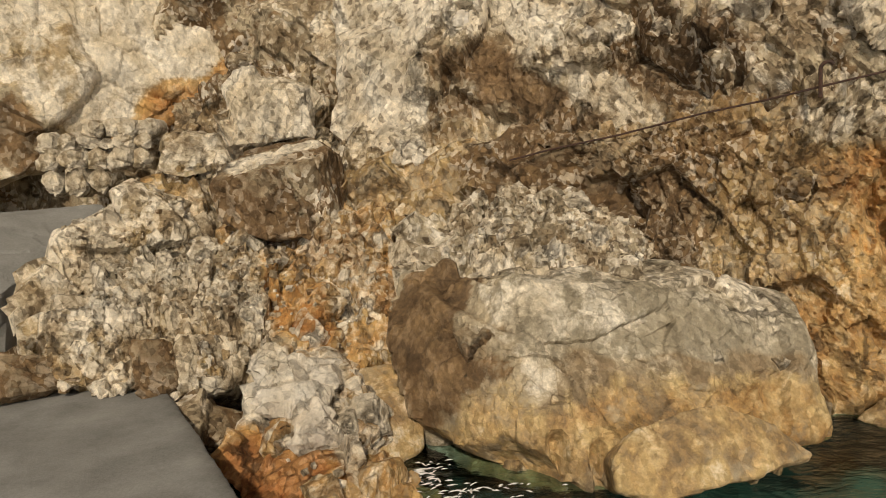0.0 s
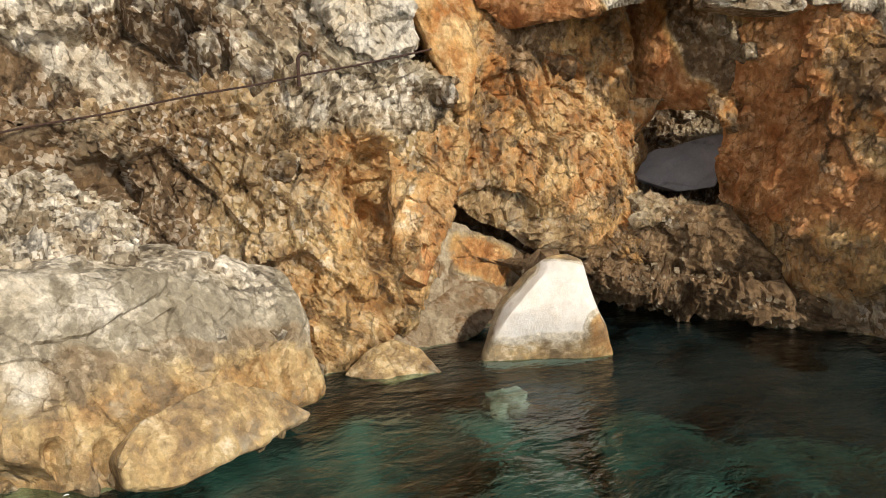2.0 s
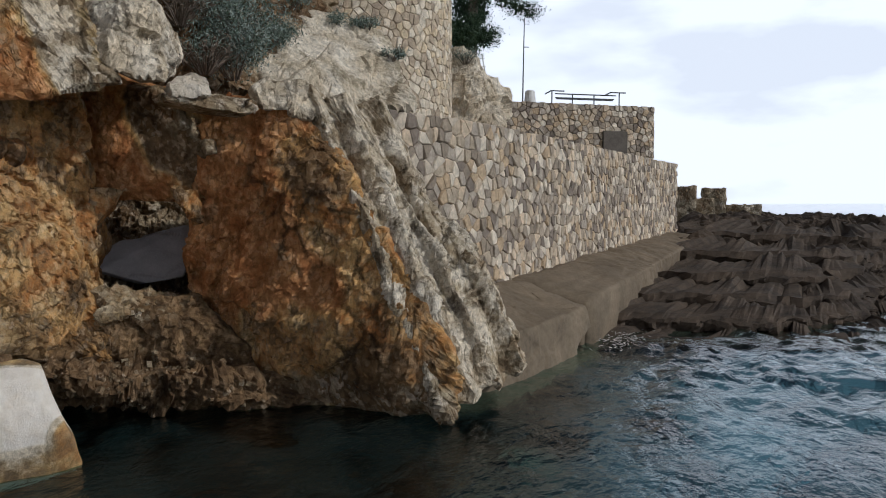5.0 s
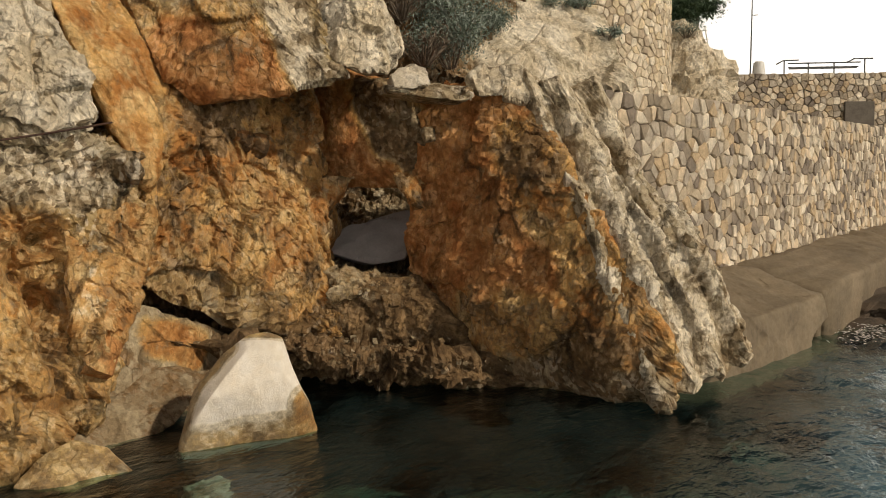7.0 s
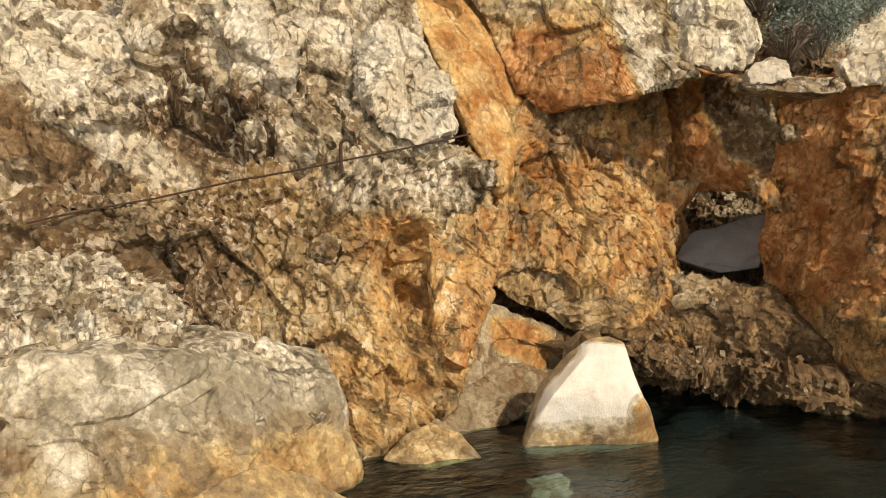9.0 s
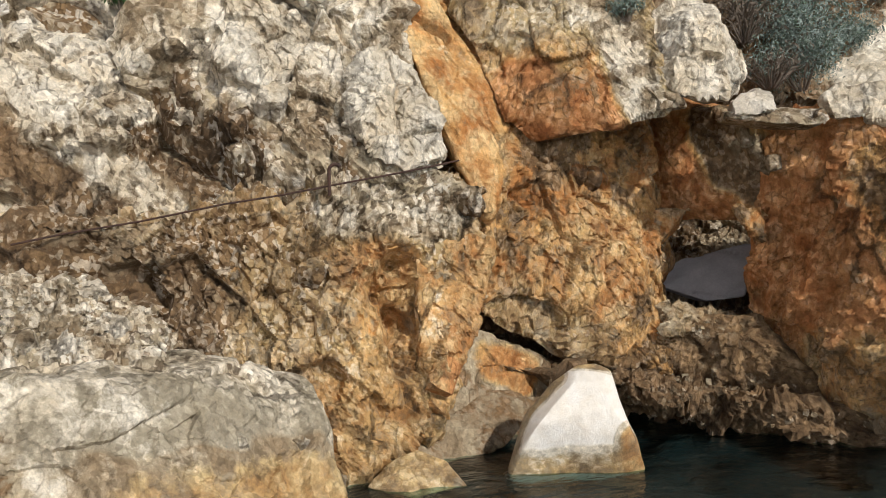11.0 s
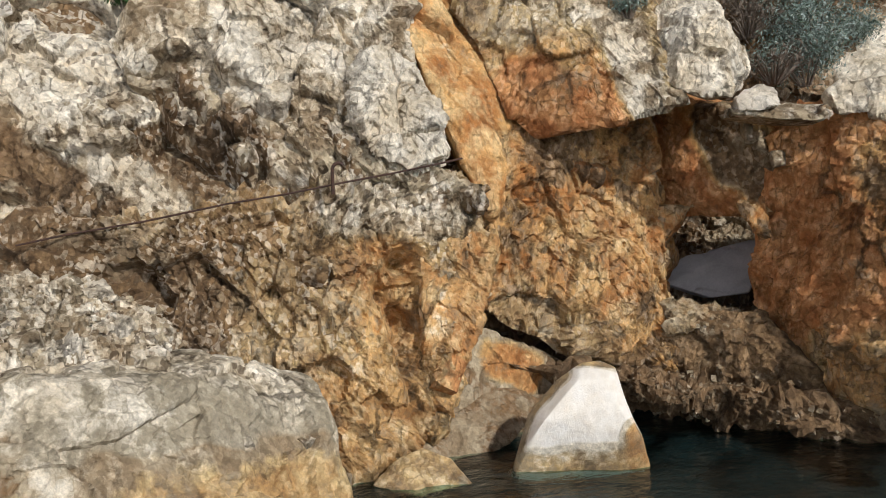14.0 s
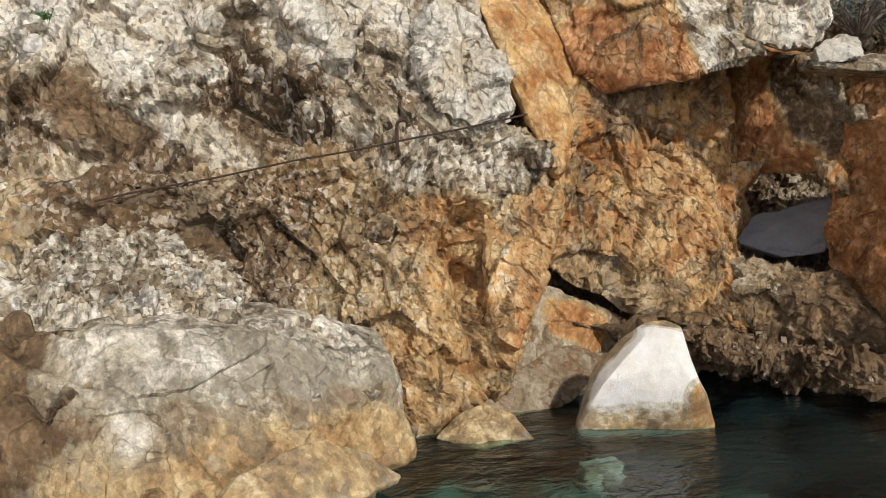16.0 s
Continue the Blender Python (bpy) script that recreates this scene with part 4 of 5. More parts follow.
rock("cliff_recess", [(-1.13, 8.12, 2.15), (0.94, 7.99, 2.17), (2.46, 7.46, 2.41), (1.83, 8.51, 3.84), (1.90, 9.41, 6.39), (-1.21, 9.42, 5.66)], (0.2, 1.6, 0.2), 0.035, 20, BLOCKY, 0.08,
     coat=(0.1, 0.70, 0.08, 0.7), knob=(18, 0.15, 0.5), carves=[((-0.42, 8.35, 2.1), (-0.46, 9.1, 3.7), 0.22, 0.4)], label="pale cracked limestone cliff in a recess", category="cliff", seed=28,
     coats=[((0.36, 8.39, 3.04), (0.89, 8.15, 2.50), 0.42, (0.35, 0.0, 0.9, 0.05)), ((-0.03, 8.80, 3.53), (0.04, 8.40, 2.65), 0.35, (0.3, 0.1, 0.7, 0.4)), ((0.02, 8.20, 2.41), (0.59, 8.08, 2.26), 0.3, (0.4, 0.3, 0.3, 0.6)), ((0.92, 7.95, 2.18), (1.34, 7.89, 2.28), 0.3, (0.3, 0.1, 0.6, 0.5)), ((1.77, 8.01, 3.10), (2.21, 7.69, 2.60), 0.25, (0.15, 0.2, 0.5, 0.5))])
rock("orange_chute", [(3.74, 7.30, 5.24), (3.92, 7.03, 4.57), (4.13, 6.62, 3.67), (4.25, 6.36, 2.91), (4.60, 7.09, 4.69), (4.35, 7.42, 5.40), (4.79, 6.84, 3.89), (5.12, 6.41, 3.13), (4.87, 6.41, 2.68), (4.66, 6.38, 2.17), (4.37, 6.34, 2.66)], (0.7, 1.3, 0.1), 0.025, 16, ((0.9, 0.035, (1.3, 1, 0.6), 0.4), (0.28, 0.018, (1.4, 1, 0.6), 0.4), (0.1, 0.008, (1, 1, 1))), 0.04, grow=1.0,
     coat=(0.86, 0.16, 0.0, 0.05), worn=0.45, carves=[((4.04, 7.02, 4.53), (4.52, 6.90, 4.19), 0.09, 0.16), ((4.52, 6.90, 4.19), (4.70, 6.72, 3.57), 0.08, 0.14)], label="bright orange limestone chute beside the overhang", category="cliff", seed=90)
rock("hanging_tusk", [(3.83, 6.45, 1.91), (4.19, 6.34, 2.12), (4.58, 6.25, 2.06), (4.48, 6.14, 1.57), (4.29, 6.09, 1.16), (4.16, 6.12, 0.90), (3.95, 6.26, 0.64), (3.84, 6.32, 1.17)], (0.35, 0.7, 0.1), 0.025, 12, ((0.7, 0.05, (1.2, 1.2, 0.5), 0.3), (0.25, 0.03, (1.5, 1.5, 0.45), 0.3), (0.1, 0.012, (1.3, 1.3, 0.6))), 0.05,
     coats=[((4.02, 6.21, 0.85), (4.06, 6.19, 0.69), 0.16, (1.0, 0.1, 0.1, 0.0))], coat=(0.76, 0.26, 0.0, 0.1), worn=0.15, label="orange limestone tusk hanging beside a hollow", category="rock", seed=29)
rock("base_rock", [(3.41, 6.79, 0.07), (3.79, 6.82, 0.17), (4.94, 6.67, 0.50), (5.49, 6.49, 0.40), (4.73, 6.20, 0.04), (3.96, 6.25, -0.06), (3.27, 6.41, -0.03)], (0.2, 0.8, -0.4), 0.03, 12, WORN, 0.04,
     coat=(0.04, 0.08, 0.50, 0.1), worn=0.45, label="smooth grey rock at the waterline", category="rock", seed=30)

rock("back_cliff", [(-8, 8.2, -1), (0.6, 8.6, -1), (0.6, 8.8, 3), (-8, 8.8, 3), (-8, 11.2, 9), (1.0, 10.4, 8)], (0, 3, 0), 0.12, 12, ROUGH, 0.2, coat=MIXED, label="dark limestone body of the cliff behind the rocks", category="cliff", seed=70)
rock("back_cliff", [(0.0, 8.3, -1), (3.4, 7.75, -1), (5.2, 7.5, -1), (0.0, 8.4, 3), (3.4, 7.9, 3), (5.2, 7.9, 4), (0.0, 9.6, 7), (5.0, 9.4, 7)], (0.5, 3, 0), 0.10, 12, ROUGH, 0.12, coat=MIXED, label="brown limestone body of the cliff behind the ledge", category="cliff", seed=71)
rock("slit_rock", [(4.16, 6.65, 0.60), (4.78, 6.78, 1.17), (5.37, 6.72, 0.88), (6.00, 6.70, 0.52), (5.93, 6.63, -0.06), (4.88, 6.59, -0.07), (4.23, 6.67, -0.10)], (0.5, 0.8, -0.3), 0.03, 12, WORN, 0.05, coat=(0.04, 0.08, 0.55, 0.1), worn=0.3, label="reddish grey rock below a dark slit", category="rock", seed=72,
     coats=[((4.95, 6.66, 0.80), (5.35, 6.60, 0.58), 0.28, (0.9, 0, 0.2, 0))])
# ---- cave ----
rock("cave_wall", [(4.76, 6.68, 1.76), (4.72, 6.52, 2.63), (4.66, 7.11, 3.92), (4.46, 7.82, 5.42), (5.79, 6.86, 5.37), (6.55, 6.00, 3.24), (6.58, 6.11, 2.76), (6.38, 6.18, 2.27), (6.16, 6.27, 1.71), (6.28, 6.27, 1.21), (6.67, 6.14, 0.81), (6.95, 5.98, 0.58), (6.55, 6.55, 0.50), (5.76, 6.51, 0.74), (4.75, 6.68, 1.35)], (1.0, 1.0, -0.1), 0.035, 18, CRAGGY, 0.09,
     coat=(0.78, 0.08, 0.36, 0.15), knob=(14, 0.1, 0.24), label="brown and orange cave wall", category="cliff", seed=31,
     coats=[((4.51, 7.21, 4.29), (4.83, 6.75, 3.05), 0.45, (0.86, 0.2, 0.0, 0.1)), ((5.48, 6.63, 2.83), (6.78, 6.22, 2.83), 0.6, (0.85, 0.0, 0.45, 0.1)), ((5.23, 6.83, 1.24), (6.47, 6.54, 0.91), 0.5, (0.62, 0.05, 0.5, 0.2))])
# dark wet stones, coated darker still to carry the cave's shade
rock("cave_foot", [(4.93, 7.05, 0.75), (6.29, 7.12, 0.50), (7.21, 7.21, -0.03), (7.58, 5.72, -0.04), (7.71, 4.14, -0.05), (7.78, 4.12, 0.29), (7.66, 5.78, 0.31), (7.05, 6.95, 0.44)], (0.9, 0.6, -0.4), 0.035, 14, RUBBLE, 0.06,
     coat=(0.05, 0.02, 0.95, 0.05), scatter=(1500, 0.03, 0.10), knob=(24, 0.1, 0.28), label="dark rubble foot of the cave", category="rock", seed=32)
# the sill's shade is put into its dark coat
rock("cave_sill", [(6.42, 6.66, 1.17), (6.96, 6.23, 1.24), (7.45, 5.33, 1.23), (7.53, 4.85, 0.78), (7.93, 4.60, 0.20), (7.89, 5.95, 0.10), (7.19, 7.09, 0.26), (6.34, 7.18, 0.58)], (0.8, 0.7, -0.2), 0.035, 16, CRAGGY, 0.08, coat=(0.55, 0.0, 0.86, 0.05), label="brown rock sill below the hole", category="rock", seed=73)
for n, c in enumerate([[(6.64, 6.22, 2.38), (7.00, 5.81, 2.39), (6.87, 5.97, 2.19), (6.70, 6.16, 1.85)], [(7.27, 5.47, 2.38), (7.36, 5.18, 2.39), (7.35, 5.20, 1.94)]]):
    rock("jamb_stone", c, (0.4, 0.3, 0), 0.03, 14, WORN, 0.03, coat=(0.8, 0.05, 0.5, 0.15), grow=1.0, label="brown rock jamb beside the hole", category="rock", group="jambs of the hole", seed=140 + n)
# closes the slit; its dark colour stands in for shade
rock("slit_stone", [(4.63, 7.48, 1.80), (6.81, 7.18, 1.23), (7.13, 7.43, 0.03), (4.77, 7.51, 0.06)], (1.0, 1.0, 0), 0.08, 14, ROUGH, 0.05, coat=(0.3, 0, 0.8, 0.1), label="rock at the back of the slit, its shade painted dark", category="rock", seed=74)
rock("cave_roof", [(6.95, 6.63, 3.13), (6.91, 6.08, 3.55), (7.12, 5.35, 3.27), (7.54, 4.54, 3.12), (7.62, 4.59, 2.97), (7.68, 5.07, 2.54), (7.57, 5.23, 2.21), (7.32, 5.58, 2.36), (7.17, 6.24, 2.29), (7.06, 6.65, 2.34)], (0.45, 0.2, 0.12), 0.035, 14, WORN, 0.06,
     # dark streak: the recess's shade painted over the rusty roof
     coats=[((7.02, 5.63, 3.22), (7.65, 5.12, 2.60), 0.35, (0.3, 0.0, 0.85, 0.2))], coat=(0.95, 0.03, 0.05, 0.1), label="brown cave roof with its recess shade painted dark", category="cliff", seed=33)
rock("overhang_block", [(5.15, 6.26, 3.09), (5.49, 5.68, 3.21), (6.01, 5.28, 3.34), (6.04, 5.24, 3.56), (5.90, 5.69, 4.04), (6.03, 6.13, 4.89), (6.35, 6.52, 6.61), (4.75, 7.76, 6.73), (4.77, 7.15, 4.79), (4.87, 6.60, 3.68)], (1.2, 1.2, 0.3), 0.034, 26, ((1.0, 0.07, (1, 1, 1)), (0.35, 0.03, (1, 1, 1)), (0.12, 0.009, (1, 1, 1))), 0.05,
     coat=(0.5, 0.3, 0.15, 0.4), label="great orange and grey overhanging limestone block", category="rock", seed=34,
     coats=[((5.13, 6.27, 3.42), (5.52, 5.79, 3.44), 0.7, (0.95, 0.0, 0.3, 0.1)), ((5.82, 5.77, 4.14), (5.86, 5.44, 3.41), 0.26, (0.15, 0.55, 0.15, 0.6))])
rock("perched_boulder", [(6.17, 5.82, 4.14), (6.24, 5.65, 4.35), (6.51, 5.51, 4.52), (6.56, 5.21, 4.40), (6.34, 4.95, 4.12), (6.56, 4.94, 3.94), (6.65, 4.90, 3.63), (6.30, 4.83, 3.39), (6.12, 4.97, 3.36), (6.04, 5.15, 3.45), (6.06, 5.54, 3.84), (6.18, 5.07, 4.06)], (0.5, 0.35, 0.05), 0.02, 40, ((0.42, 0.05, (1, 1, 1.4), 0.4), (0.16, 0.016, (1, 1, 1.4)), (0.08, 0.006, (1, 1, 1))), 0.01, grow=1.0,
     coat=(0.1, 0.7, 0.0, 0.3), label="pale grey boulder perched on the overhang", category="boulder", seed=35)
rock("white_block", [(6.39, 4.81, 3.37), (6.51, 4.82, 3.47), (6.67, 4.69, 3.51), (6.68, 4.58, 3.46), (6.62, 4.49, 3.27), (6.43, 4.59, 3.21), (6.36, 4.77, 3.23)], (0.3, 0.3, 0), 0.03, 18, WORN, 0.02, coat=(0.2, 0.9, 0, 0.1), label="small white limestone block", category="rock", seed=36)
rock("red_buttress", [(7.39, 5.13, 3.23), (7.50, 4.41, 3.29), (7.65, 3.93, 3.06), (7.67, 3.42, 2.33), (7.59, 2.83, 1.37), (7.55, 2.33, 0.60), (7.42, 2.40, 0.08), (7.81, 4.28, 0.06), (7.70, 5.21, 0.90), (7.61, 5.52, 1.46), (7.64, 5.30, 2.27)], (1.2, 0.5, 0), 0.03, 18, CRAGGY, 0.07,
     # second and third coats paint shade onto the lower buttress
     coats=[((7.48, 5.00, 2.97), (7.60, 4.83, 1.24), 0.45, (1.0, 0.05, 0.1, 0.1)), ((7.65, 3.93, 2.51), (7.59, 2.82, 0.81), 0.45, (0.8, 0.0, 0.50, 0.1)), ((7.70, 4.6, 0.7), (7.5, 2.7, 0.4), 0.5, (0.75, 0.0, 0.55, 0.1)), ((7.74, 4.39, 0.12), (7.41, 2.42, 0.13), 0.22, (0.1, 0.25, 0.7, 0.4))],
     strata=((0.31, -0.86, 0.4), 0.55, 0.025), coat=(0.97, 0.0, 0.10, 0.1), knob=(7, 0.1, 0.22), label="red-brown crumbling rock buttress beside the hole", category="cliff", seed=37)
for n, (corners, tone) in enumerate([
        ([(7.65, 4.15, 3.45), (7.80, 3.85, 3.37), (7.74, 3.38, 2.33), (7.88, 3.19, 2.39), (7.60, 2.35, 0.59), (7.71, 2.14, 0.33), (7.41, 2.42, 0.11)], 0.5),
        ([(7.85, 3.87, 3.37), (8.01, 3.64, 3.33), (7.89, 3.16, 2.39), (7.91, 2.83, 1.81), (7.90, 2.18, 0.84), (8.04, 2.07, 0.33), (7.68, 2.24, 0.16)], 0.6),
        ([(8.10, 3.68, 3.34), (8.33, 3.41, 3.25), (8.19, 2.93, 1.92), (8.27, 2.36, 1.46), (8.58, 1.95, 0.82), (8.68, 1.96, 0.28), (8.23, 2.14, 0.22)], 0.5)]):
    rock("strata_slab", corners, (0.9, 0.6, 0), 0.025, 16, ((0.6, 0.03, (0.6, 1, 1)), (0.22, 0.02, (0.6, 1.2, 1), 0.6), (0.1, 0.012, (1, 1, 1))), 0.04, strata=((0.31, -0.86, 0.4), 0.30, 0.20), worn=0.25, coat=(0.15, tone, 0.3, 0.25), knob=(5, 0.1, 0.25), scatter=(180, 0.02, 0.08), label="tilted grey limestone stratum", category="rock", group="strata of the ridge", seed=40 + n)
rock("rubble_bank", [(8.85, 8.40, 2.79), (9.46, 8.01, 2.94), (9.90, 7.46, 2.99), (10.15, 6.77, 2.81), (8.13, 7.70, 1.79), (9.32, 6.21, 1.80), (8.82, 5.87, 0.76), (7.70, 7.28, 0.77)], (1.5, 1.0, -0.3), 0.04, 10, RUBBLE, 0.08, coat=(0.35, 0.15, 0.6, 0.4), scatter=(260, 0.04, 0.13), knob=(10, 0.12, 0.3), label="bank of broken brown stones behind the hole", category="rock", seed=45)
rock("grey_slab", [(7.90, 7.07, 1.51), (8.25, 6.97, 1.73), (8.74, 6.34, 1.93), (8.61, 6.18, 1.67), (8.38, 6.16, 1.31), (8.03, 6.45, 1.25), (7.77, 6.91, 1.42)], (0.4, 0.4, -0.05), 0.025, 24, ((0.5, 0.015, (1, 1, 1)),), 0.012, label="flat grey slab of stone wedged in the hole", category="rock", mat=SLATE, seed=46)

rock("hole_rubble", [(6.85, 6.14, 1.42), (7.15, 5.95, 1.26), (7.68, 5.60, 1.16), (7.55, 5.43, 0.96), (6.65, 5.92, 1.04), (7.11, 5.68, 1.16)], (0.4, 0.4, -0.2), 0.03, 12, RUBBLE, 0.05, grow=1.0, coat=(0.45, 0.2, 0.5, 0.1), scatter=(30, 0.05, 0.12), label="broken stones under the slab in the hole", category="rock", seed=49)

# ---- rocks in the water ----
rock("white_rock", [(4.86, 5.32, 0.96), (5.00, 5.25, 0.97), (5.04, 5.07, 0.94), (4.93, 4.94, 0.62), (5.10, 4.87, 0.34), (5.38, 5.02, -0.05), (5.07, 5.07, -0.05), (4.36, 5.60, -0.05), (4.24, 5.63, 0.04), (4.23, 5.58, -0.09), (4.44, 5.61, 0.48), (4.67, 5.48, 0.78), (4.34, 5.30, 0.48), (4.68, 5.20, 0.83), (4.91, 5.02, 0.83)], (0.25, 0.3, -0.5), 0.016, 30, (), 0.035, grow=1.0, smooth_shade=True,
     coats=[((4.23, 5.58, -0.09), (4.44, 5.61, 0.48), 0.15, (0.35, 0.25, 0.45, 0)), ((4.44, 5.61, 0.48), (4.70, 5.45, 0.81), 0.13, (0.4, 0.3, 0.35, 0)), ((4.25, 5.42, 0.02), (5.05, 4.92, 0.02), 0.22, (0.6, 0.40, 0.0, 0)), ((5.10, 4.87, 0.34), (5.38, 5.02, -0.05), 0.15, (0.72, 0.28, 0.1, 0)), ((4.86, 5.32, 0.96), (5.04, 5.07, 0.94), 0.09, (0.6, 0.3, 0.2, 0))],
     coat=(0.0, 1.0, 0.0, 0.0), worn=0.9, label="white pyramid rock with ochre stains standing in the sea", category="rock", seed=47)
rock("small_rock", [(3.06, 5.96, 0.03), (3.26, 5.97, 0.16), (3.53, 5.93, 0.27), (3.74, 5.80, 0.17), (3.79, 5.53, 0.00), (3.32, 5.59, -0.07)], (0.1, 0.4, -0.3), 0.016, 14, WORN, 0.04, grow=1.0, worn=0.5,
     coat=(0.6, 0.3, 0.1, 0.2), label="small yellow rock awash", category="rock", seed=48)

# ---- right: walls, tower, shore ----
def strip(name, line, z0, z1, thick, mat, label, category, kind="structure"):
    bm = bmesh.new()
    pts = [Vector((x, y, 0)) for x, y in line]
    ring = []
    for i, p in enumerate(pts):
        a, b = pts[max(i - 1, 0)], pts[min(i + 1, len(pts) - 1)]
        n = Vector((-(b - a).y, (b - a).x, 0)).normalized() * thick
        lo, hi = (z[i] if isinstance(z, (list, tuple)) else z for z in (z0, z1))
        ring.append([bm.verts.new((p.x, p.y, lo)), bm.verts.new((p.x, p.y, hi)), bm.verts.new((p.x + n.x, p.y + n.y, hi)), bm.verts.new((p.x + n.x, p.y + n.y, lo))])
    for a, b in zip(ring, ring[1:]):
        for i in range(4):
            bm.faces.new((a[i], a[(i + 1) % 4], b[(i + 1) % 4], b[i]))
    bm.faces.new(ring[0])
    bm.faces.new(ring[-1][::-1])
    bmesh.ops.recalc_face_normals(bm, faces=bm.faces)
    me = bpy.data.meshes.new(name)
    bm.to_mesh(me)
    bm.free()
    me.materials.append(mat)
    return tagged(new(name, me), label, category, kind=kind)


def clipped(poly, point, way):
    """The part of a polygon on the near side of the line through point, square to way."""
    out = []
    for (ax, ay), (bx, by) in zip(poly, poly[1:] + poly[:1]):
        da, db = (ax - point[0]) * way[0] + (ay - point[1]) * way[1], (bx - point[0]) * way[0] + (by - point[1]) * way[1]
        if da <= 0:
            out.append((ax, ay))
        if (da < 0 < db) or (db < 0 < da):
            t = da / (da - db)
            out.append((ax + t * (bx - ax), ay + t * (by - ay)))
    return out


def stone_outlines(length, low, high, size, seed, flat=1.0):
    """Irregular stones that fill a wall's face: a jittered lattice of seeds, each with its own cell."""
    rng = random.Random(seed)
    cols, rows = int(length / size), max(2, int((high - low) / size * flat))
    seeds = {}
    for i in range(-1, cols + 1):
        for j in range(-1, rows + 1):
            seeds[i, j] = ((i + 0.5 + rng.uniform(-0.47, 0.47) + 0.5 * (j % 2)) * length / cols, low + (j + 0.5 + rng.uniform(-0.45, 0.45)) * (high - low) / rows)
    for (i, j), (cx, cy) in seeds.items():
        if not (0 <= i < cols and 0 <= j < rows):
            continue
        poly = [(cx - size * 1.5, cy - size * 1.5), (cx + size * 1.5, cy - size * 1.5), (cx + size * 1.5, cy + size * 1.5), (cx - size * 1.5, cy + size * 1.5)]
        for di in (-2, -1, 0, 1, 2):
            for dj in (-2, -1, 0, 1, 2):
                other = seeds.get((i + di, j + dj))
                if other and (di or dj):
                    poly = clipped(poly, ((cx + other[0]) / 2, (cy + other[1]) / 2), (other[0] - cx, other[1] - cy))
                    if len(poly) < 3:
                        break
            if len(poly) < 3:
                break
        for edge, way in ((high, 1), (low, -1)):
            poly = clipped(poly, (cx, edge), (0, way)) if len(poly) >= 3 else poly
        if len(poly) >= 3:
            yield rng, (cx, cy), poly


def stone_shape(rng, centre, poly, gap, depth):
    """A pillow of stone: outline, worn shoulder and face, in the wall's own plane (x along, y up, z out)."""
    cx, cy = sum(x for x, _ in poly) / len(poly), sum(y for _, y in poly) / len(poly)
    reach = max(math.hypot(x - cx, y - cy) for x, y in poly)
    keep = max(0.5, 1 - gap / max(reach * 0.7, 0.02))
    proud = depth * rng.uniform(0.6, 1.3)
    tilt = (rng.uniform(-0.12, 0.12), rng.uniform(-0.12, 0.12))
    verts, faces, n = [], [], len(poly)
    for k, z in ((keep, -0.05), (keep, proud * 0.55), (keep * 0.84, proud)):
        for x, y in poly:
            wob = 1 + rng.uniform(-0.04, 0.04)
            dx, dy = (x - cx) * k * wob, (y - cy) * k * wob
            verts.append((cx + dx, cy + dy, z + (tilt[0] * dx + tilt[1] * dy if z > 0 else 0)))
    for ring in (0, 1):
        for i in range(n):
            a, b = ring * n + i, ring * n + (i + 1) % n
            faces.append((a, b, b + n, a + n))
    faces.append(tuple(range(2 * n, 3 * n)))
    return verts, faces


def lay_stones(wall, place, length, low, high, size, seed, mat, singles, gap=0.013, depth=0.05, flat=1.0, piece="stone"):
    """Lays stones over a wall: the first stretch as pieces of their own, the rest joined."""
    verts, faces, count = [], [], 0
    for rng, centre, poly in stone_outlines(length, low, high, size, seed, flat):
        v, f = stone_shape(rng, centre, poly, gap, depth)
        v = [place(*p) for p in v]
        if centre[0] < singles and count < 300:
            count += 1
            mid = Vector(v[0])
            me = bpy.data.meshes.new(piece)
            me.from_pydata([Vector(p) - mid for p in v], [], f)
            me.materials.append(mat)
            ob = new(piece, me)
            ob.location, ob.parent = mid, wall
        else:
            start = len(verts)
            verts += v
            faces += [tuple(i + start for i in face) for face in f]
    if verts:
        me = bpy.data.meshes.new("stonework")
        me.from_pydata(verts, [], faces)
        me.materials.append(mat)
        ob = new("stonework", me)
        ob.parent = wall
        tagged(ob, kind="stuff")


def along_line(line):
    """A function that lays wall coordinates (along, up, out) along a plan line; out is to the line's right."""
    runs, total = [], 0.0
    for (ax, ay), (bx, by) in zip(line, line[1:]):
        step = math.hypot(bx - ax, by - ay)
        runs.append((total, step, ax, ay, (bx - ax) / step, (by - ay) / step))
        total += step

    def place(s, z, out):
        for start, step, ax, ay, ux, uy in runs:
            if s <= start + step or (start, step) == runs[-1][:2]:
                t = s - start
                return (ax + ux * t + uy * out, ay + uy * t - ux * out, z)
    return place, total


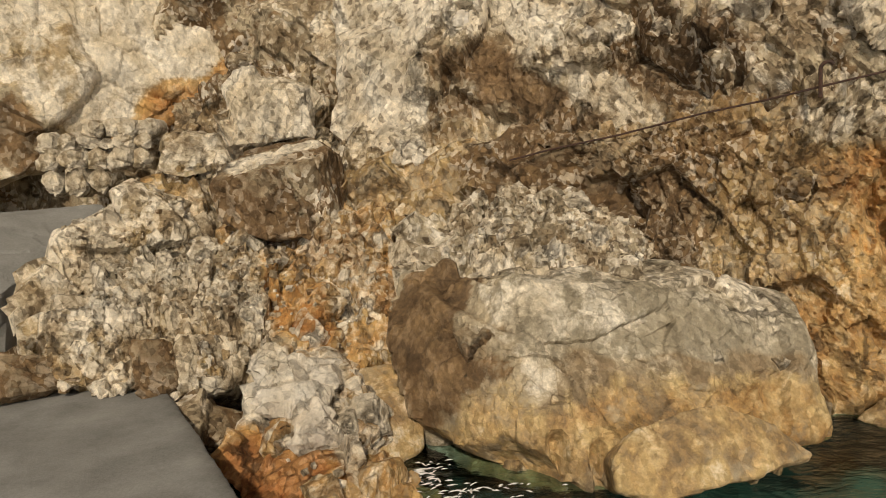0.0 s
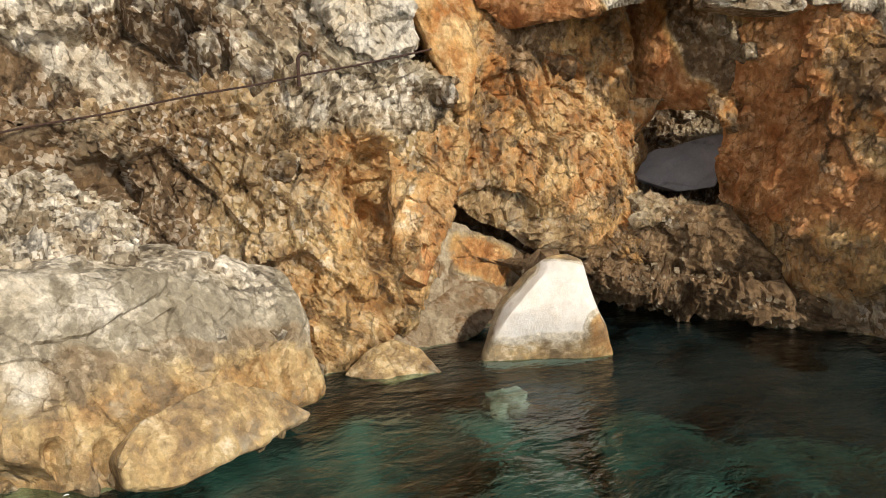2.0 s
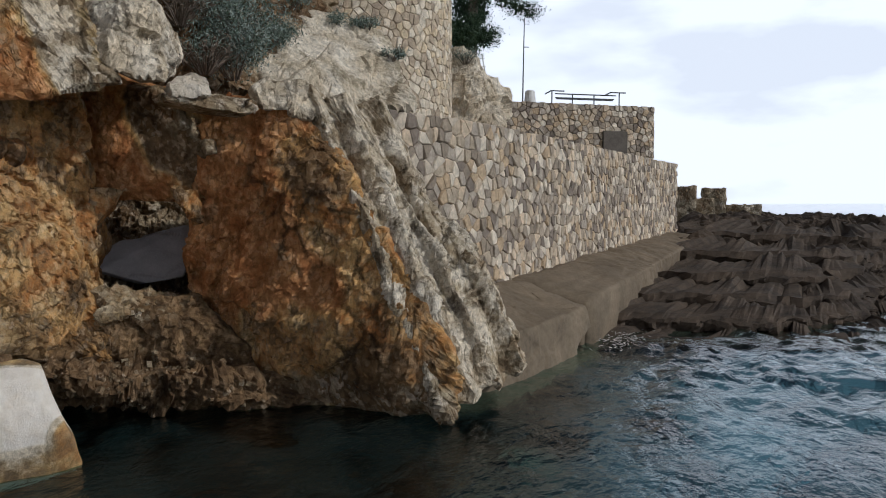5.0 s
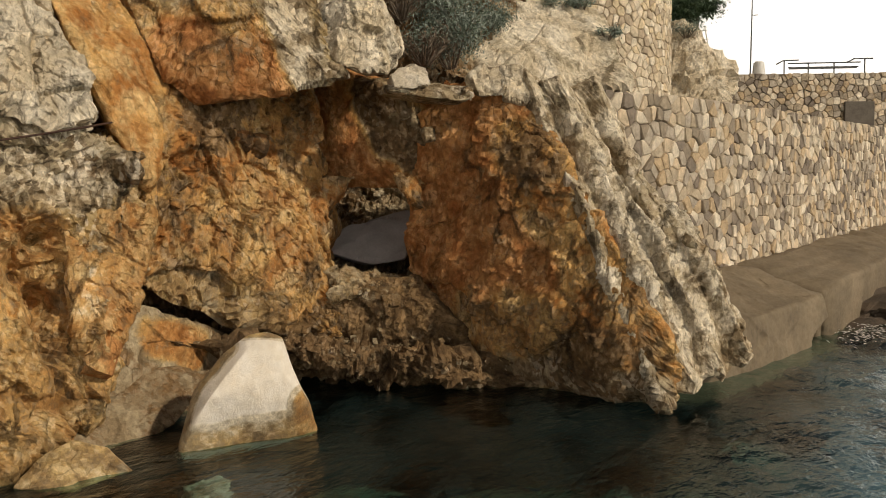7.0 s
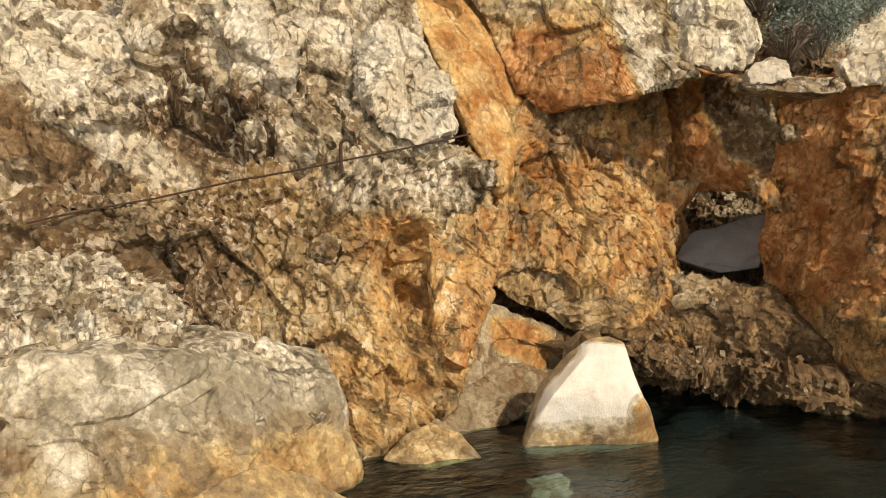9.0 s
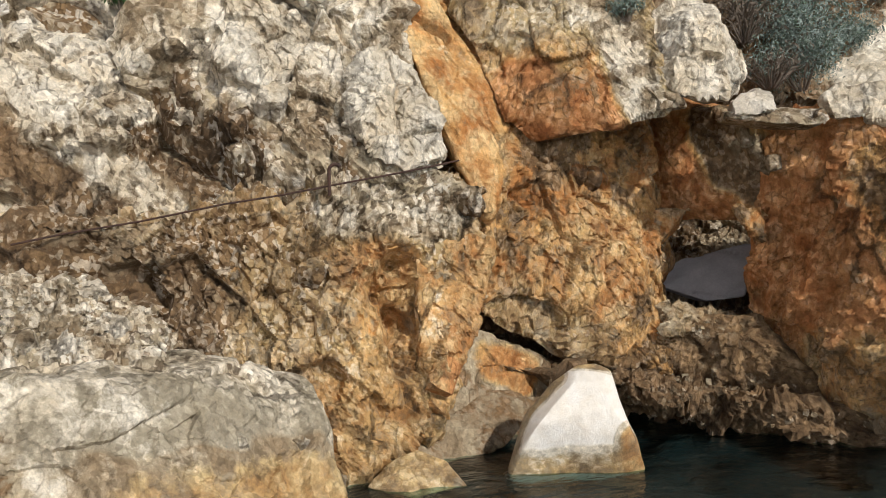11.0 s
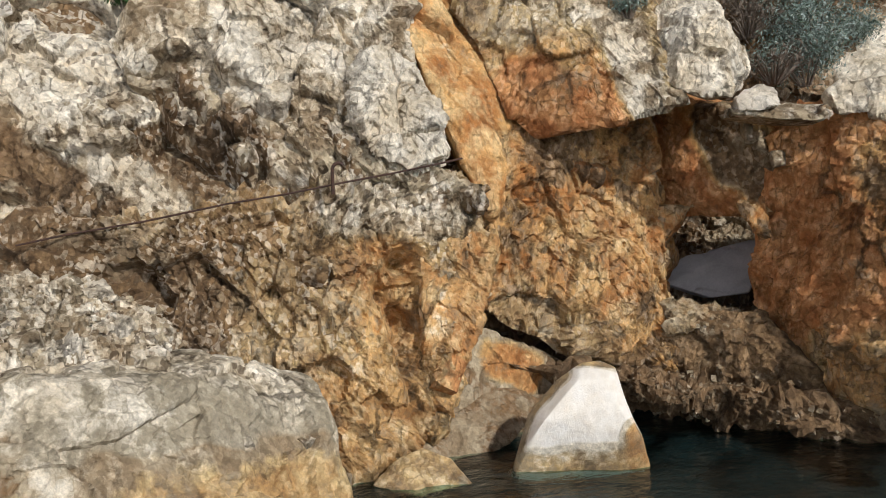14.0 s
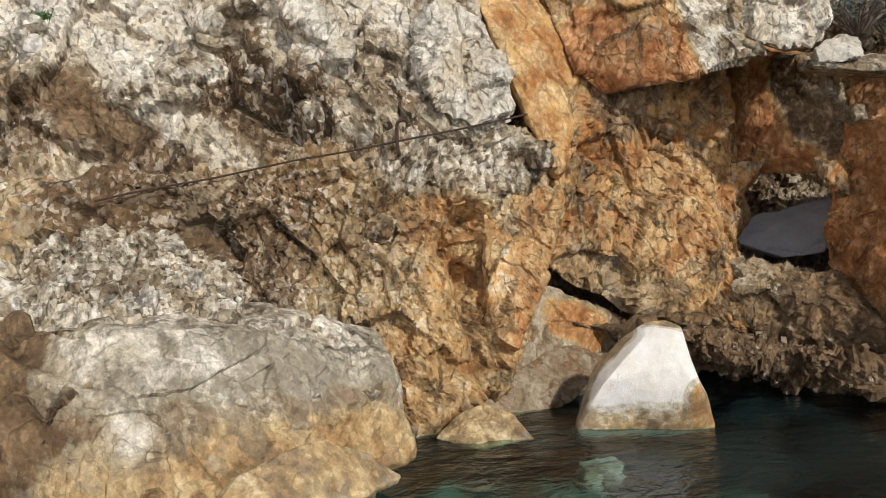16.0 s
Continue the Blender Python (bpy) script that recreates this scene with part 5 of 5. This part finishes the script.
WALL_LINE = [(8.3, 4.35), (9.5, 3.7), (10.5, 3.34), (11.6, 3.05), (13.6, 2.68), (16.1, 2.27), (25.0, 0.74)]
quay_wall = strip("wall_quay", WALL_LINE, -0.5, 3.36, 0.6, MORTAR, "long quay wall of irregular cream and grey stones", "wall")
rock("quay_footing", [(8.5, 2.75, 0.62), (8.9, 2.3, 0.60), (10.6, 2.0, 0.58), (12.2, 1.62, 0.62), (12.5, 2.8, 1.02), (9.6, 3.6, 0.95), (8.5, 3.6, 0.9),
                      (8.5, 2.7, -0.8), (8.95, 2.15, -0.8), (10.6, 1.85, -0.8), (12.3, 1.45, -0.8), (12.6, 2.9, -0.8), (8.5, 3.6, -0.8)], (0, 0, 0), 0.04, 24, ((0.6, 0.012, (1, 1, 1)), (0.15, 0.004, (1, 1, 1))), 0.03, smooth_shade=True,
     carves=[((11.7, 1.55, -0.1), (12.1, 1.5, 0.05), 0.28, 0.3)], grow=1.0, label="tan eroded concrete footing along the quay wall", category="footing", mat=RENDERED)
rock("quay_ledge", [(12.2, 1.6, 0.7), (12.2, 3.0, 1.05), (25, 0.9, 1.42), (25, -0.2, 1.3)], (0, 0, -1.2), 0.08, 24, ((0.6, 0.02, (1, 1, 1)), (0.2, 0.01, (1, 1, 1))), 0.03, grow=1.0, smooth_shade=True, label="tan concrete ledge along the quay wall", category="ledge", mat=RENDERED)
TERRACE_LINE = [(20.8, 5.35), (23.8, 1.37), (32, 2.0)]
terrace_wall = strip("wall_terrace", TERRACE_LINE, 2.0, 4.98, 0.5, MORTAR, "grey stone terrace wall above the quay", "wall")
rock("soil_slope", [(8.29, 9.35, 8.26), (11.31, 7.37, 8.49), (12.66, 5.98, 6.08), (9.85, 5.34, 3.80), (8.14, 6.15, 3.69), (7.60, 7.24, 5.08)], (2.5, 2.5, -0.5), 0.08, 14, RUBBLE, 0.1, coat=(0.1, 0.1, 0.55, 0.2), label="steep brown earth slope under the shrubs", category="slope", seed=59)
rock("slope_rock", [(9.91, 6.03, 4.69), (11.11, 5.73, 5.19), (11.67, 4.74, 4.78), (10.88, 4.03, 3.63), (9.67, 4.81, 3.42), (9.44, 5.65, 3.89)], (1.5, 1.5, -0.2), 0.04, 16, ROUGH, 0.08, coat=(0.0, 0.60, 0.05, 0.1), worn=0.8, knob=(4, 0.15, 0.4), label="pale grey limestone outcrop below the tower", category="rock", seed=60)
rock("garden_rock", [(18.10, 5.78, 3.80), (19.10, 5.93, 6.08), (19.26, 5.39, 5.86), (19.44, 4.71, 5.01), (18.50, 4.34, 3.80)], (2, 1, 0), 0.08, 16, BLOCKY, 0.08, worn=0.6, coat=(0.35, 0.8, 0.0, 0.1), label="cream rock outcrop beside the tower", category="rock", seed=62)
TOWER, TOWER_R = (15.6, 7.65), 2.6
bm = bmesh.new()
bmesh.ops.create_cone(bm, cap_ends=True, segments=64, radius1=TOWER_R, radius2=TOWER_R, depth=9, matrix=Matrix.Translation((*TOWER, 8.0)))
tower_wall = part("wall_tower", bm, plain_rough("pale_mortar", (0.24, 0.19, 0.13), (0.38, 0.31, 0.22), 4.0), None)
tagged(tower_wall, "round tower of cream rubble stone", "tower", kind="structure")
for n, (x0, y0, z, reach) in enumerate([(12.6, 2.0, 0.16, -2.6), (13.7, 2.0, 0.42, -2.0), (15.2, 1.8, 0.66, -2.4), (17.2, 1.5, 0.94, -2.6), (19.8, 1.1, 1.22, -3.4), (23.3, 0.6, 1.52, -4.6)]):
    rock("shore_shelf", [(x0, y0, z), (x0 + 1.0, (y0 + reach) / 2, z - 0.05), (x0 + 0.6, reach, z - 0.15), (x0 + 16, reach - 6, z - 0.2), (x0 + 26, reach - 4, z), (x0 + 24, y0, z + 0.1)], (0.4, 0.2, -1.0), 0.075 if n < 2 else 0.13, 5,
         ((0.9, 0.10, (0.8, 1, 1.1), 0.5), (0.4, 0.10, (0.8, 1, 1), 0.6), (0.2, 0.05, (1, 1, 1), 0.5)), 0.22, worn=0.6, label="dark brown shelving shore rock", category="rock", group="shore shelves", mat=SHORE, knob=(10, 0.2, 0.6), seed=61 + n)

# ---- small built things ----
def thing(name, label, category, group="", at=(0, 0, 0)):
    ob = new(name)
    ob.location = at
    return tagged(ob, label, category, group)


# iron rod along the ledge, with its bent hook
ledge_rod = thing("iron_rod", "long rusty iron rod along the ledge of the cliff", "rod")
bm = bmesh.new()
ROD = [(0.54, 7.44, 2.13), (0.91, 7.36, 2.21), (1.51, 7.16, 2.31), (2.15, 6.82, 2.45), (2.58, 6.60, 2.52), (3.02, 6.39, 2.61), (3.49, 6.18, 2.70), (3.87, 6.03, 2.78), (4.10, 6.06, 2.83)]
sweep(bm, ROD, 0.009)
part("bar", bm, RUST, ledge_rod)
bm = bmesh.new()
hook_at = Vector((2.94, 6.38, 2.63))
side, up = Vector((0.9, -0.42, 0.1)).normalized(), Vector((0, 0, 1))
arc = [hook_at - up * 0.12] + [hook_at + up * 0.05 * n for n in range(3)]
arc += [hook_at + up * (0.10 + 0.05 * math.sin(a)) + side * 0.05 * (1 - math.cos(a)) for a in (0.5, 1.0, 1.57, 2.1, 2.7)]
sweep(bm, arc, 0.016)
part("hook", bm, RUST, ledge_rod, "bent rusty iron hook")

# lintel slab over the cave and small stones beside it
rock("lintel_slab", [(6.43, 4.93, 3.28), (6.93, 4.66, 3.31), (7.04, 4.31, 3.26), (6.98, 4.21, 3.17), (6.91, 4.23, 3.10), (6.59, 4.54, 3.13), (6.33, 4.81, 3.20)], (0.3, 0.35, 0), 0.02, 24, ((0.4, 0.015, (1, 1, 1)), (0.1, 0.008, (1, 1, 1))), 0.01, coat=(0.1, 0.35, 0.3, 0.5), grow=1.0, label="thin grey stone lintel over the cave mouth", category="slab", seed=80)
for n, c in enumerate([[(5.93, 5.29, 3.48), (6.05, 5.15, 3.43), (6.05, 5.08, 3.32), (5.90, 5.26, 3.30)], [(6.91, 5.12, 3.19), (6.96, 5.05, 3.20), (6.93, 5.01, 2.97), (6.89, 5.06, 2.95)], [(7.31, 5.08, 2.88), (7.37, 4.99, 2.89), (7.34, 4.95, 2.75), (7.28, 5.03, 2.73)]]):
    rock("wedged_stone", c, (0.15, 0.15, 0), 0.02, 16, WORN, 0.01, coat=(0.3, 0.3, 0.4, 0.4), grow=1.0, label="small pale stone wedged in the cave mouth", category="stone", group="wedged stones", seed=81 + n)
for n, c in enumerate([[(7.35, 4.47, 3.43), (7.50, 4.42, 3.54), (7.60, 4.23, 3.54), (7.46, 4.08, 3.20), (7.31, 4.34, 3.19)], [(7.60, 4.23, 3.51), (7.74, 4.09, 3.53), (7.75, 3.95, 3.32), (7.59, 3.94, 3.12), (7.45, 4.09, 3.16)], [(7.69, 4.06, 3.32), (7.93, 3.81, 3.34), (7.94, 3.67, 3.14), (7.67, 3.88, 3.06)]]):
    rock("crest_stone", c, (0.35, 0.3, -0.05), 0.02, 18, WORN, 0.015, coat=(0.15, 0.75, 0.05, 0.4), grow=1.05, label="angular pale stone on the ridge crest", category="stone", group="crest stones", seed=85 + n)

# stacked stones beside the upper path
def stacked_stones():
    rng = random.Random(4)
    low, right, up = Vector((-3.94, 7.53, 2.01)), Vector((-2.96, 7.97, 1.98)), Vector((0.0, 0.12, 1.0))
    way = right - low
    for row, (count, tall, base, start, end) in enumerate([(3, 0.27, 0.0, 0.02, 0.62), (5, 0.19, 0.25, 0.0, 0.98), (6, 0.15, 0.43, 0.0, 1.0), (4, 0.15, 0.57, 0.42, 1.0)]):
        for n in range(count):
            a, b = start + (end - start) * n / count, start + (end - start) * (n + 1) / count
            c = low + way * ((a + b) / 2) + up * (base + tall / 2)
            w, h = way.length * (b - a) * rng.uniform(0.46, 0.62), tall * 0.5 * rng.uniform(0.9, 1.3)
            x = way.normalized()
            ring = [c + x * w * math.cos(t) * rng.uniform(0.8, 1.25) + Vector((0, 0, 1)) * h * math.sin(t) * rng.uniform(0.85, 1.25) for t in [k * math.pi / 4 for k in range(8)]]
            rock("stacked_stone", [p + Vector((0, rng.uniform(-0.12, -0.03), 0)) for p in ring], (0, 0.35, 0), 0.022, 22, ((0.3, 0.03, (1, 1, 1)), (0.1, 0.01, (1, 1, 1))), 0.03, coat=(0.45, rng.uniform(0.5, 0.75), 0.0, 0.2), worn=0.4,
                 grow=1.0, label="cream field stone in a dry-stacked wall", category="stone", group="dry-stacked wall", seed=100 + row * 10 + n)


stacked_stones()


# ---- plants ----
def leaves(centres, spread, count, size, seed, droop=0.0):
    """Many small crossed leaves round the given centres, as vertices and quads."""
    rng = np.random.default_rng(seed)
    c = np.asarray(centres)[rng.integers(0, len(centres), count)]
    p = c + rng.normal(0, 1, (count, 3)) * np.asarray(spread)
    u = rng.normal(0, 1, (count, 3)) + np.array([0, 0, 0.5 - droop])
    u /= np.linalg.norm(u, axis=1)[:, None]
    v = np.cross(u, rng.normal(0, 1, (count, 3)))
    v /= np.linalg.norm(v, axis=1)[:, None]
    k = size * rng.uniform(0.6, 1.4, (count, 1))
    u, v = u * k, v * k * 0.28
    verts = np.stack([p - u, p + v, p + u, p - v], 1).reshape(-1, 3)
    return verts, np.arange(count * 4).reshape(-1, 4)


def shrub(at, radius, tall, count, size, mat, label, seed, twigs=14, name="shrub"):
    rng = random.Random(seed)
    plant = thing(name, label, "shrub", "", at)
    tips = []
    bm = bmesh.new()
    for n in range(twigs):
        a, r = rng.uniform(0, 6.28), radius * math.sqrt(rng.uniform(0.05, 1))
        tip = Vector((math.cos(a) * r, math.sin(a) * r, tall * rng.uniform(0.45, 1.0) * (1.1 - 0.5 * r / radius)))
        rod(bm, (tip.x * 0.15, tip.y * 0.15, -0.05), tip * 0.6 + Vector((0, 0, tall * 0.05)), 0.012, 0.007, 5)
        rod(bm, tip * 0.6 + Vector((0, 0, tall * 0.05)), tip, 0.007, 0.002, 5)
        tips += [tip[:], (tip * 0.75)[:]]
    part("stem", bm, TWIG, plant)
    verts, quads = leaves(tips, (radius * 0.2, radius * 0.2, tall * 0.14), count, size, seed)
    ob = new("foliage", mesh_from("foliage", verts, quads, mat, False))
    ob.parent = plant
    return plant


GREY_SHRUB = "grey-green maritime shrub with woody stems on the slope"
for n, (at, radius, tall, count) in enumerate([((8.35, 5.35, 3.75), 0.55, 0.75, 2600), ((8.9, 5.6, 4.2), 0.6, 0.75, 2800), ((9.3, 6.1, 4.75), 0.65, 0.8, 2800), ((9.75, 5.75, 4.35), 0.45, 0.45, 1800),
                                              ((9.9, 6.3, 5.2), 0.55, 0.6, 2000), ((10.7, 5.9, 5.1), 0.4, 0.35, 1200), ((11.3, 5.4, 4.9), 0.3, 0.25, 800), ((11.5, 5.0, 4.9), 0.25, 0.22, 600),
                                              ((11.3, 4.5, 4.4), 0.2, 0.2, 400), ((5.95, 5.72, 4.3), 0.22, 0.25, 500), ((19.0, 5.6, 5.7), 0.5, 0.35, 600), ((9.2, 6.6, 5.4), 0.5, 0.5, 1600)]):
    shrub(at, radius, tall, int(count * 1.8), 0.025, GREY_LEAF, GREY_SHRUB, 200 + n)
for n, at in enumerate([(7.9, 5.45, 3.75), (8.6, 6.3, 4.8), (8.6, 7.0, 5.5), (8.2, 6.0, 4.4)]):
    shrub(at, 0.45, 0.45, 300, 0.04, TWIG, "dry brown scrub tangled with the grey shrubs", 230 + n, 34)
for n, (at, r) in enumerate([((8.4, 7.1, 5.6), 0.3), ((0.31, 8.35, 3.75), 0.14), ((1.6, 8.1, 4.4), 0.18)]):
    shrub(at, r, r * 1.1, 500, 0.03, GREEN_LEAF, "small green tuft rooted in the cliff", 240 + n, 8)


def pine(at):
    rng = random.Random(9)
    tree = thing("pine_tree", "dark green pine leaning past the tower wall", "tree", "", at)
    bm = bmesh.new()
    rod(bm, (0, 0, -2.5), (0.1, -0.1, 1.2), 0.20, 0.15, 10)
    rod(bm, (0.1, -0.1, 1.2), (0.2, -0.3, 4.5), 0.15, 0.07, 10)
    part("trunk", bm, TWIG, tree)
    clumps = []
    for n in range(26):
        z = rng.uniform(0.4, 4.6)
        a = rng.uniform(0, 6.28)
        reach = (0.85 - 0.10 * abs(z - 2.0)) * rng.uniform(0.5, 1.0)
        tip = Vector((math.cos(a) * reach, math.sin(a) * reach, z + rng.uniform(0.0, 0.4)))
        if n == 0:
            tip = Vector((0.4, -1.75, 1.35))
        base = Vector((0.1, -0.1, min(z, 4.2) * 0.85))
        bm = bmesh.new()
        rod(bm, base, (base + tip) / 2, 0.045, 0.03, 6)
        rod(bm, (base + tip) / 2, tip, 0.03, 0.012, 6)
        part("branch", bm, TWIG, tree)
        clumps += [tip[:], tip.lerp(base, 0.2)[:], tip.lerp(base, 0.42)[:]]
    verts, quads = leaves(clumps, (0.17, 0.17, 0.13), 42000, 0.048, 9)
    ob = new("crown", mesh_from("crown", verts, quads, PINE_LEAF, False))
    ob.parent = tree


pine((22.08, 6.43, 6.33))

# ---- terrace furniture ----
def handrail(at, along):
    """Two bent tube ends joined by rails: a low steel railing."""
    rail = thing("steel_railing", "low dark tubular steel railing on the terrace", "railing", "", at)
    a = Vector(along)
    for n, s in enumerate((0.0, 0.30, 0.62, 1.0)):
        bm = bmesh.new()
        rod(bm, a * s + Vector((0, 0, -0.02)), a * s + Vector((0, 0, 0.36 if n in (0, 3) else 0.28)), 0.018)
        part("post", bm, PAINT, rail)
    for z, s0, s1 in ((0.28, 0.05, 0.95), (0.17, 0.05, 0.92), (0.14, 0.06, 0.9)):
        bm = bmesh.new()
        rod(bm, a * s0 + Vector((0, 0, z)), a * s1 + Vector((0, 0, z)), 0.018)
        part("rail", bm, PAINT, rail)
    for s0, s1 in ((-0.10, 0.18), (0.78, 1.10)):
        bm = bmesh.new()
        z0, z1 = (0.26, 0.36) if s0 < 0 else (0.28, 0.37)
        rod(bm, a * s0 + Vector((0, 0, z0)), a * (s0 + 0.09) + Vector((0, 0, z1)), 0.018)
        rod(bm, a * (s0 + 0.09) + Vector((0, 0, z1)), a * s1 + Vector((0, 0, z1)), 0.018)
        part("bent_rail", bm, PAINT, rail)


handrail((22.35, 4.05, 5.03), (1.15, -1.75, 0.0))
flag_pole = thing("flag_pole", "thin bare metal pole on the terrace", "pole", "", (21.7, 4.75, 4.98))
bm = bmesh.new()
rod(bm, (0, 0, 0), (0.03, -0.04, 2.35), 0.022, 0.014)
part("mast", bm, PAINT, flag_pole)
bm = bmesh.new()
rod(bm, (0.02, -0.02, 1.55), (0.08, -0.16, 1.55), 0.012)
part("crossbar", bm, PAINT, flag_pole)
bm = bmesh.new()
bmesh.ops.create_cone(bm, cap_ends=True, segments=20, radius1=0.17, radius2=0.13, depth=0.36, matrix=Matrix.Translation((0, 0, 0.18)))
bmesh.ops.bevel(bm, geom=[e for e in bm.edges if e.calc_face_angle(0) > 0.8], offset=0.03, segments=2, affect="EDGES")
post = part("bollard", bm, WHITE, None)
post.location = (21.75, 4.55, 4.98)
tagged(post, "short white tapered bollard on the terrace", "bollard")
bm = bmesh.new()
box(bm, (0, 0, 0), (0.06, 0.78, 0.95), Matrix.Rotation(math.atan2(1.37 - 5.35, 23.8 - 20.8) + math.pi / 2, 4, "Z"), 0.01)
hatch = part("hatch_board", bm, plain_rough("weathered_board", (0.09, 0.075, 0.06), (0.16, 0.135, 0.11), 5.0), None)
hatch.location = (22.96, 2.35, 3.78)
tagged(hatch, "grey board hatch set in the terrace wall", "hatch")
window = thing("window_1", "small cream-framed window high on the round tower", "window", "", (14.47, 5.26, 7.22))
tagged(window, kind="structure")
window.rotation_euler = (0, 0, -0.440)
DARK_GLASS = plain_rough("dark_window_glass", (0.012, 0.014, 0.016), (0.022, 0.025, 0.028), 2.0, 0.12, 0.0005)
for dx, dz, wide, high in ((-0.27, 0.0, 0.08, 0.80), (0.27, 0.0, 0.08, 0.80), (0.0, 0.42, 0.62, 0.08), (0.0, 0.0, 0.04, 0.76)):
    bm = bmesh.new()
    box(bm, (dx, 0, dz), (wide, 0.12 if wide != 0.04 else 0.06, high), None, 0.008)
    part("window_frame", bm, WHITE, window)
bm = bmesh.new()
box(bm, (0, 0, -0.44), (0.72, 0.20, 0.07), None, 0.01)
part("window_sill", bm, WHITE, window)
bm = bmesh.new()
box(bm, (0, 0.0, 0), (0.48, 0.03, 0.78))
part("pane", bm, DARK_GLASS, window)
ladder = thing("white_ladder", "white ladder leaning below the pine", "ladder", "", (20.77, 5.57, 5.68))
for dx in (-0.11, 0.11):
    bm = bmesh.new()
    rod(bm, (dx * 0.4, -dx * 0.9, -0.6), (dx * 0.4 - 0.08, -dx * 0.9 + 0.18, 0.55), 0.02)
    part("stile", bm, WHITE, ladder)
for n in range(5):
    z = -0.45 + n * 0.22
    bm = bmesh.new()
    rod(bm, (-0.044 - 0.012 * n, 0.1 + 0.03 * n, z), (0.044 - 0.012 * n, -0.1 + 0.03 * n, z), 0.014)
    part("rung", bm, WHITE, ladder)

# ---- far steps and blocks ----
for n, (at, size) in enumerate([((36.0, 0.75, 2.1), (1.2, 1.0, 1.6)), ((39.0, -0.55, 2.3), (1.4, 1.0, 1.1)), ((39.6, -1.6, 1.9), (1.2, 2.0, 0.45)), ((37.0, 0.1, 1.9), (1.6, 1.2, 1.0))]):
    x, y, z = at
    sx, sy, sz = size
    rock("stone_block", [(x + dx * sx / 2, y + dy * sy / 2, z + dz * sz / 2) for dx in (-1, 1) for dy in (-1, 1) for dz in (-1, 1)], (0, 0, -1.0), 0.08, 24, ((0.4, 0.04, (1, 1, 1)),), 0.02, coat=(0.2, 0.35, 0.3, 0.2),
         label="tan masonry block at the end of the shore", category="block", group="shore blocks", seed=150 + n)

# ---- foam and a pale stone awash ----
def foam(at, size, count, seed):
    rng = random.Random(seed)
    bm = bmesh.new()
    for n in range(count):
        cx, cy = rng.gauss(0, size[0]), rng.gauss(0, size[1])
        r = rng.uniform(0.003, 0.013)
        turn = rng.gauss(0.3, 0.5)
        ring = []
        for k in range(9):
            a = k * 2 * math.pi / 9
            q = r * rng.uniform(0.5, 1.2)
            x, y = q * 4.5 * math.cos(a), q * 0.8 * math.sin(a)
            ring.append(bm.verts.new((cx + x * math.cos(turn) - y * math.sin(turn), cy + x * math.sin(turn) + y * math.cos(turn), 0.012)))
        top = bm.verts.new((cx, cy, 0.02))
        for k in range(9):
            bm.faces.new((ring[k], ring[(k + 1) % 9], top))
    ob = part("foam", bm, WHITE, None)
    ob.location = at
    tagged(ob, "white sea foam floating beside the rocks", "foam", kind="stuff")


foam((0.05, 4.95, 0.0), (0.20, 0.07), 40, 1)
foam((-0.25, 5.25, 0.0), (0.06, 0.14), 40, 2)
foam((12.7, 1.15, 0.05), (0.5, 0.18), 220, 3)
rock("awash_stone", [(3.75, 4.80, -0.10), (4.1, 4.75, -0.08), (4.15, 4.95, -0.09), (3.8, 5.0, -0.08)], (0, 0, -0.5), 0.03, 12, SMOOTH, 0.01, coat=(0.1, 0.6, 0.2, 0), grow=1.0, label="pale smooth stone awash in the cove", category="rock", seed=160)
for n, (x, y, z, r) in enumerate([(2.0, 4.0, -0.95, 0.5), (3.2, 3.4, -1.1, 0.6), (4.6, 3.9, -0.9, 0.5), (1.6, 2.9, -1.2, 0.55), (5.6, 3.0, -1.3, 0.8)]):
    rng = random.Random(n)
    rock("sunken_rock", [(x + r * rng.uniform(0.6, 1.2) * math.cos(a), y + r * rng.uniform(0.6, 1.2) * math.sin(a), z + rng.uniform(0, 0.3)) for a in (0, 1.1, 2.2, 3.2, 4.2, 5.3)], (0, 0, -0.8), 0.05, 14, WORN, 0.06,
         mat=SEABED, label="greenish rock lying on the seabed", category="rock", group="sunken rocks", seed=170 + n)


# ---- stonework of the walls ----
place, total = along_line(WALL_LINE)
lay_stones(quay_wall, place, total, 0.85, 3.40, 0.15, 21, WALL_STONE, 3.6, 0.005, 0.04, 0.8)
place, total = along_line(TERRACE_LINE)
lay_stones(terrace_wall, place, total, 3.2, 5.00, 0.16, 22, WALL_STONE, 0.0, 0.007, 0.04)


def on_tower(s, z, out):
    a = -2.9 + s / TOWER_R
    return (TOWER[0] + (TOWER_R + out) * math.cos(a), TOWER[1] + (TOWER_R + out) * math.sin(a), z)


lay_stones(tower_wall, on_tower, 8.0, 3.6, 9.0, 0.155, 23, TOWER_STONE, 0.0, 0.006, 0.03)
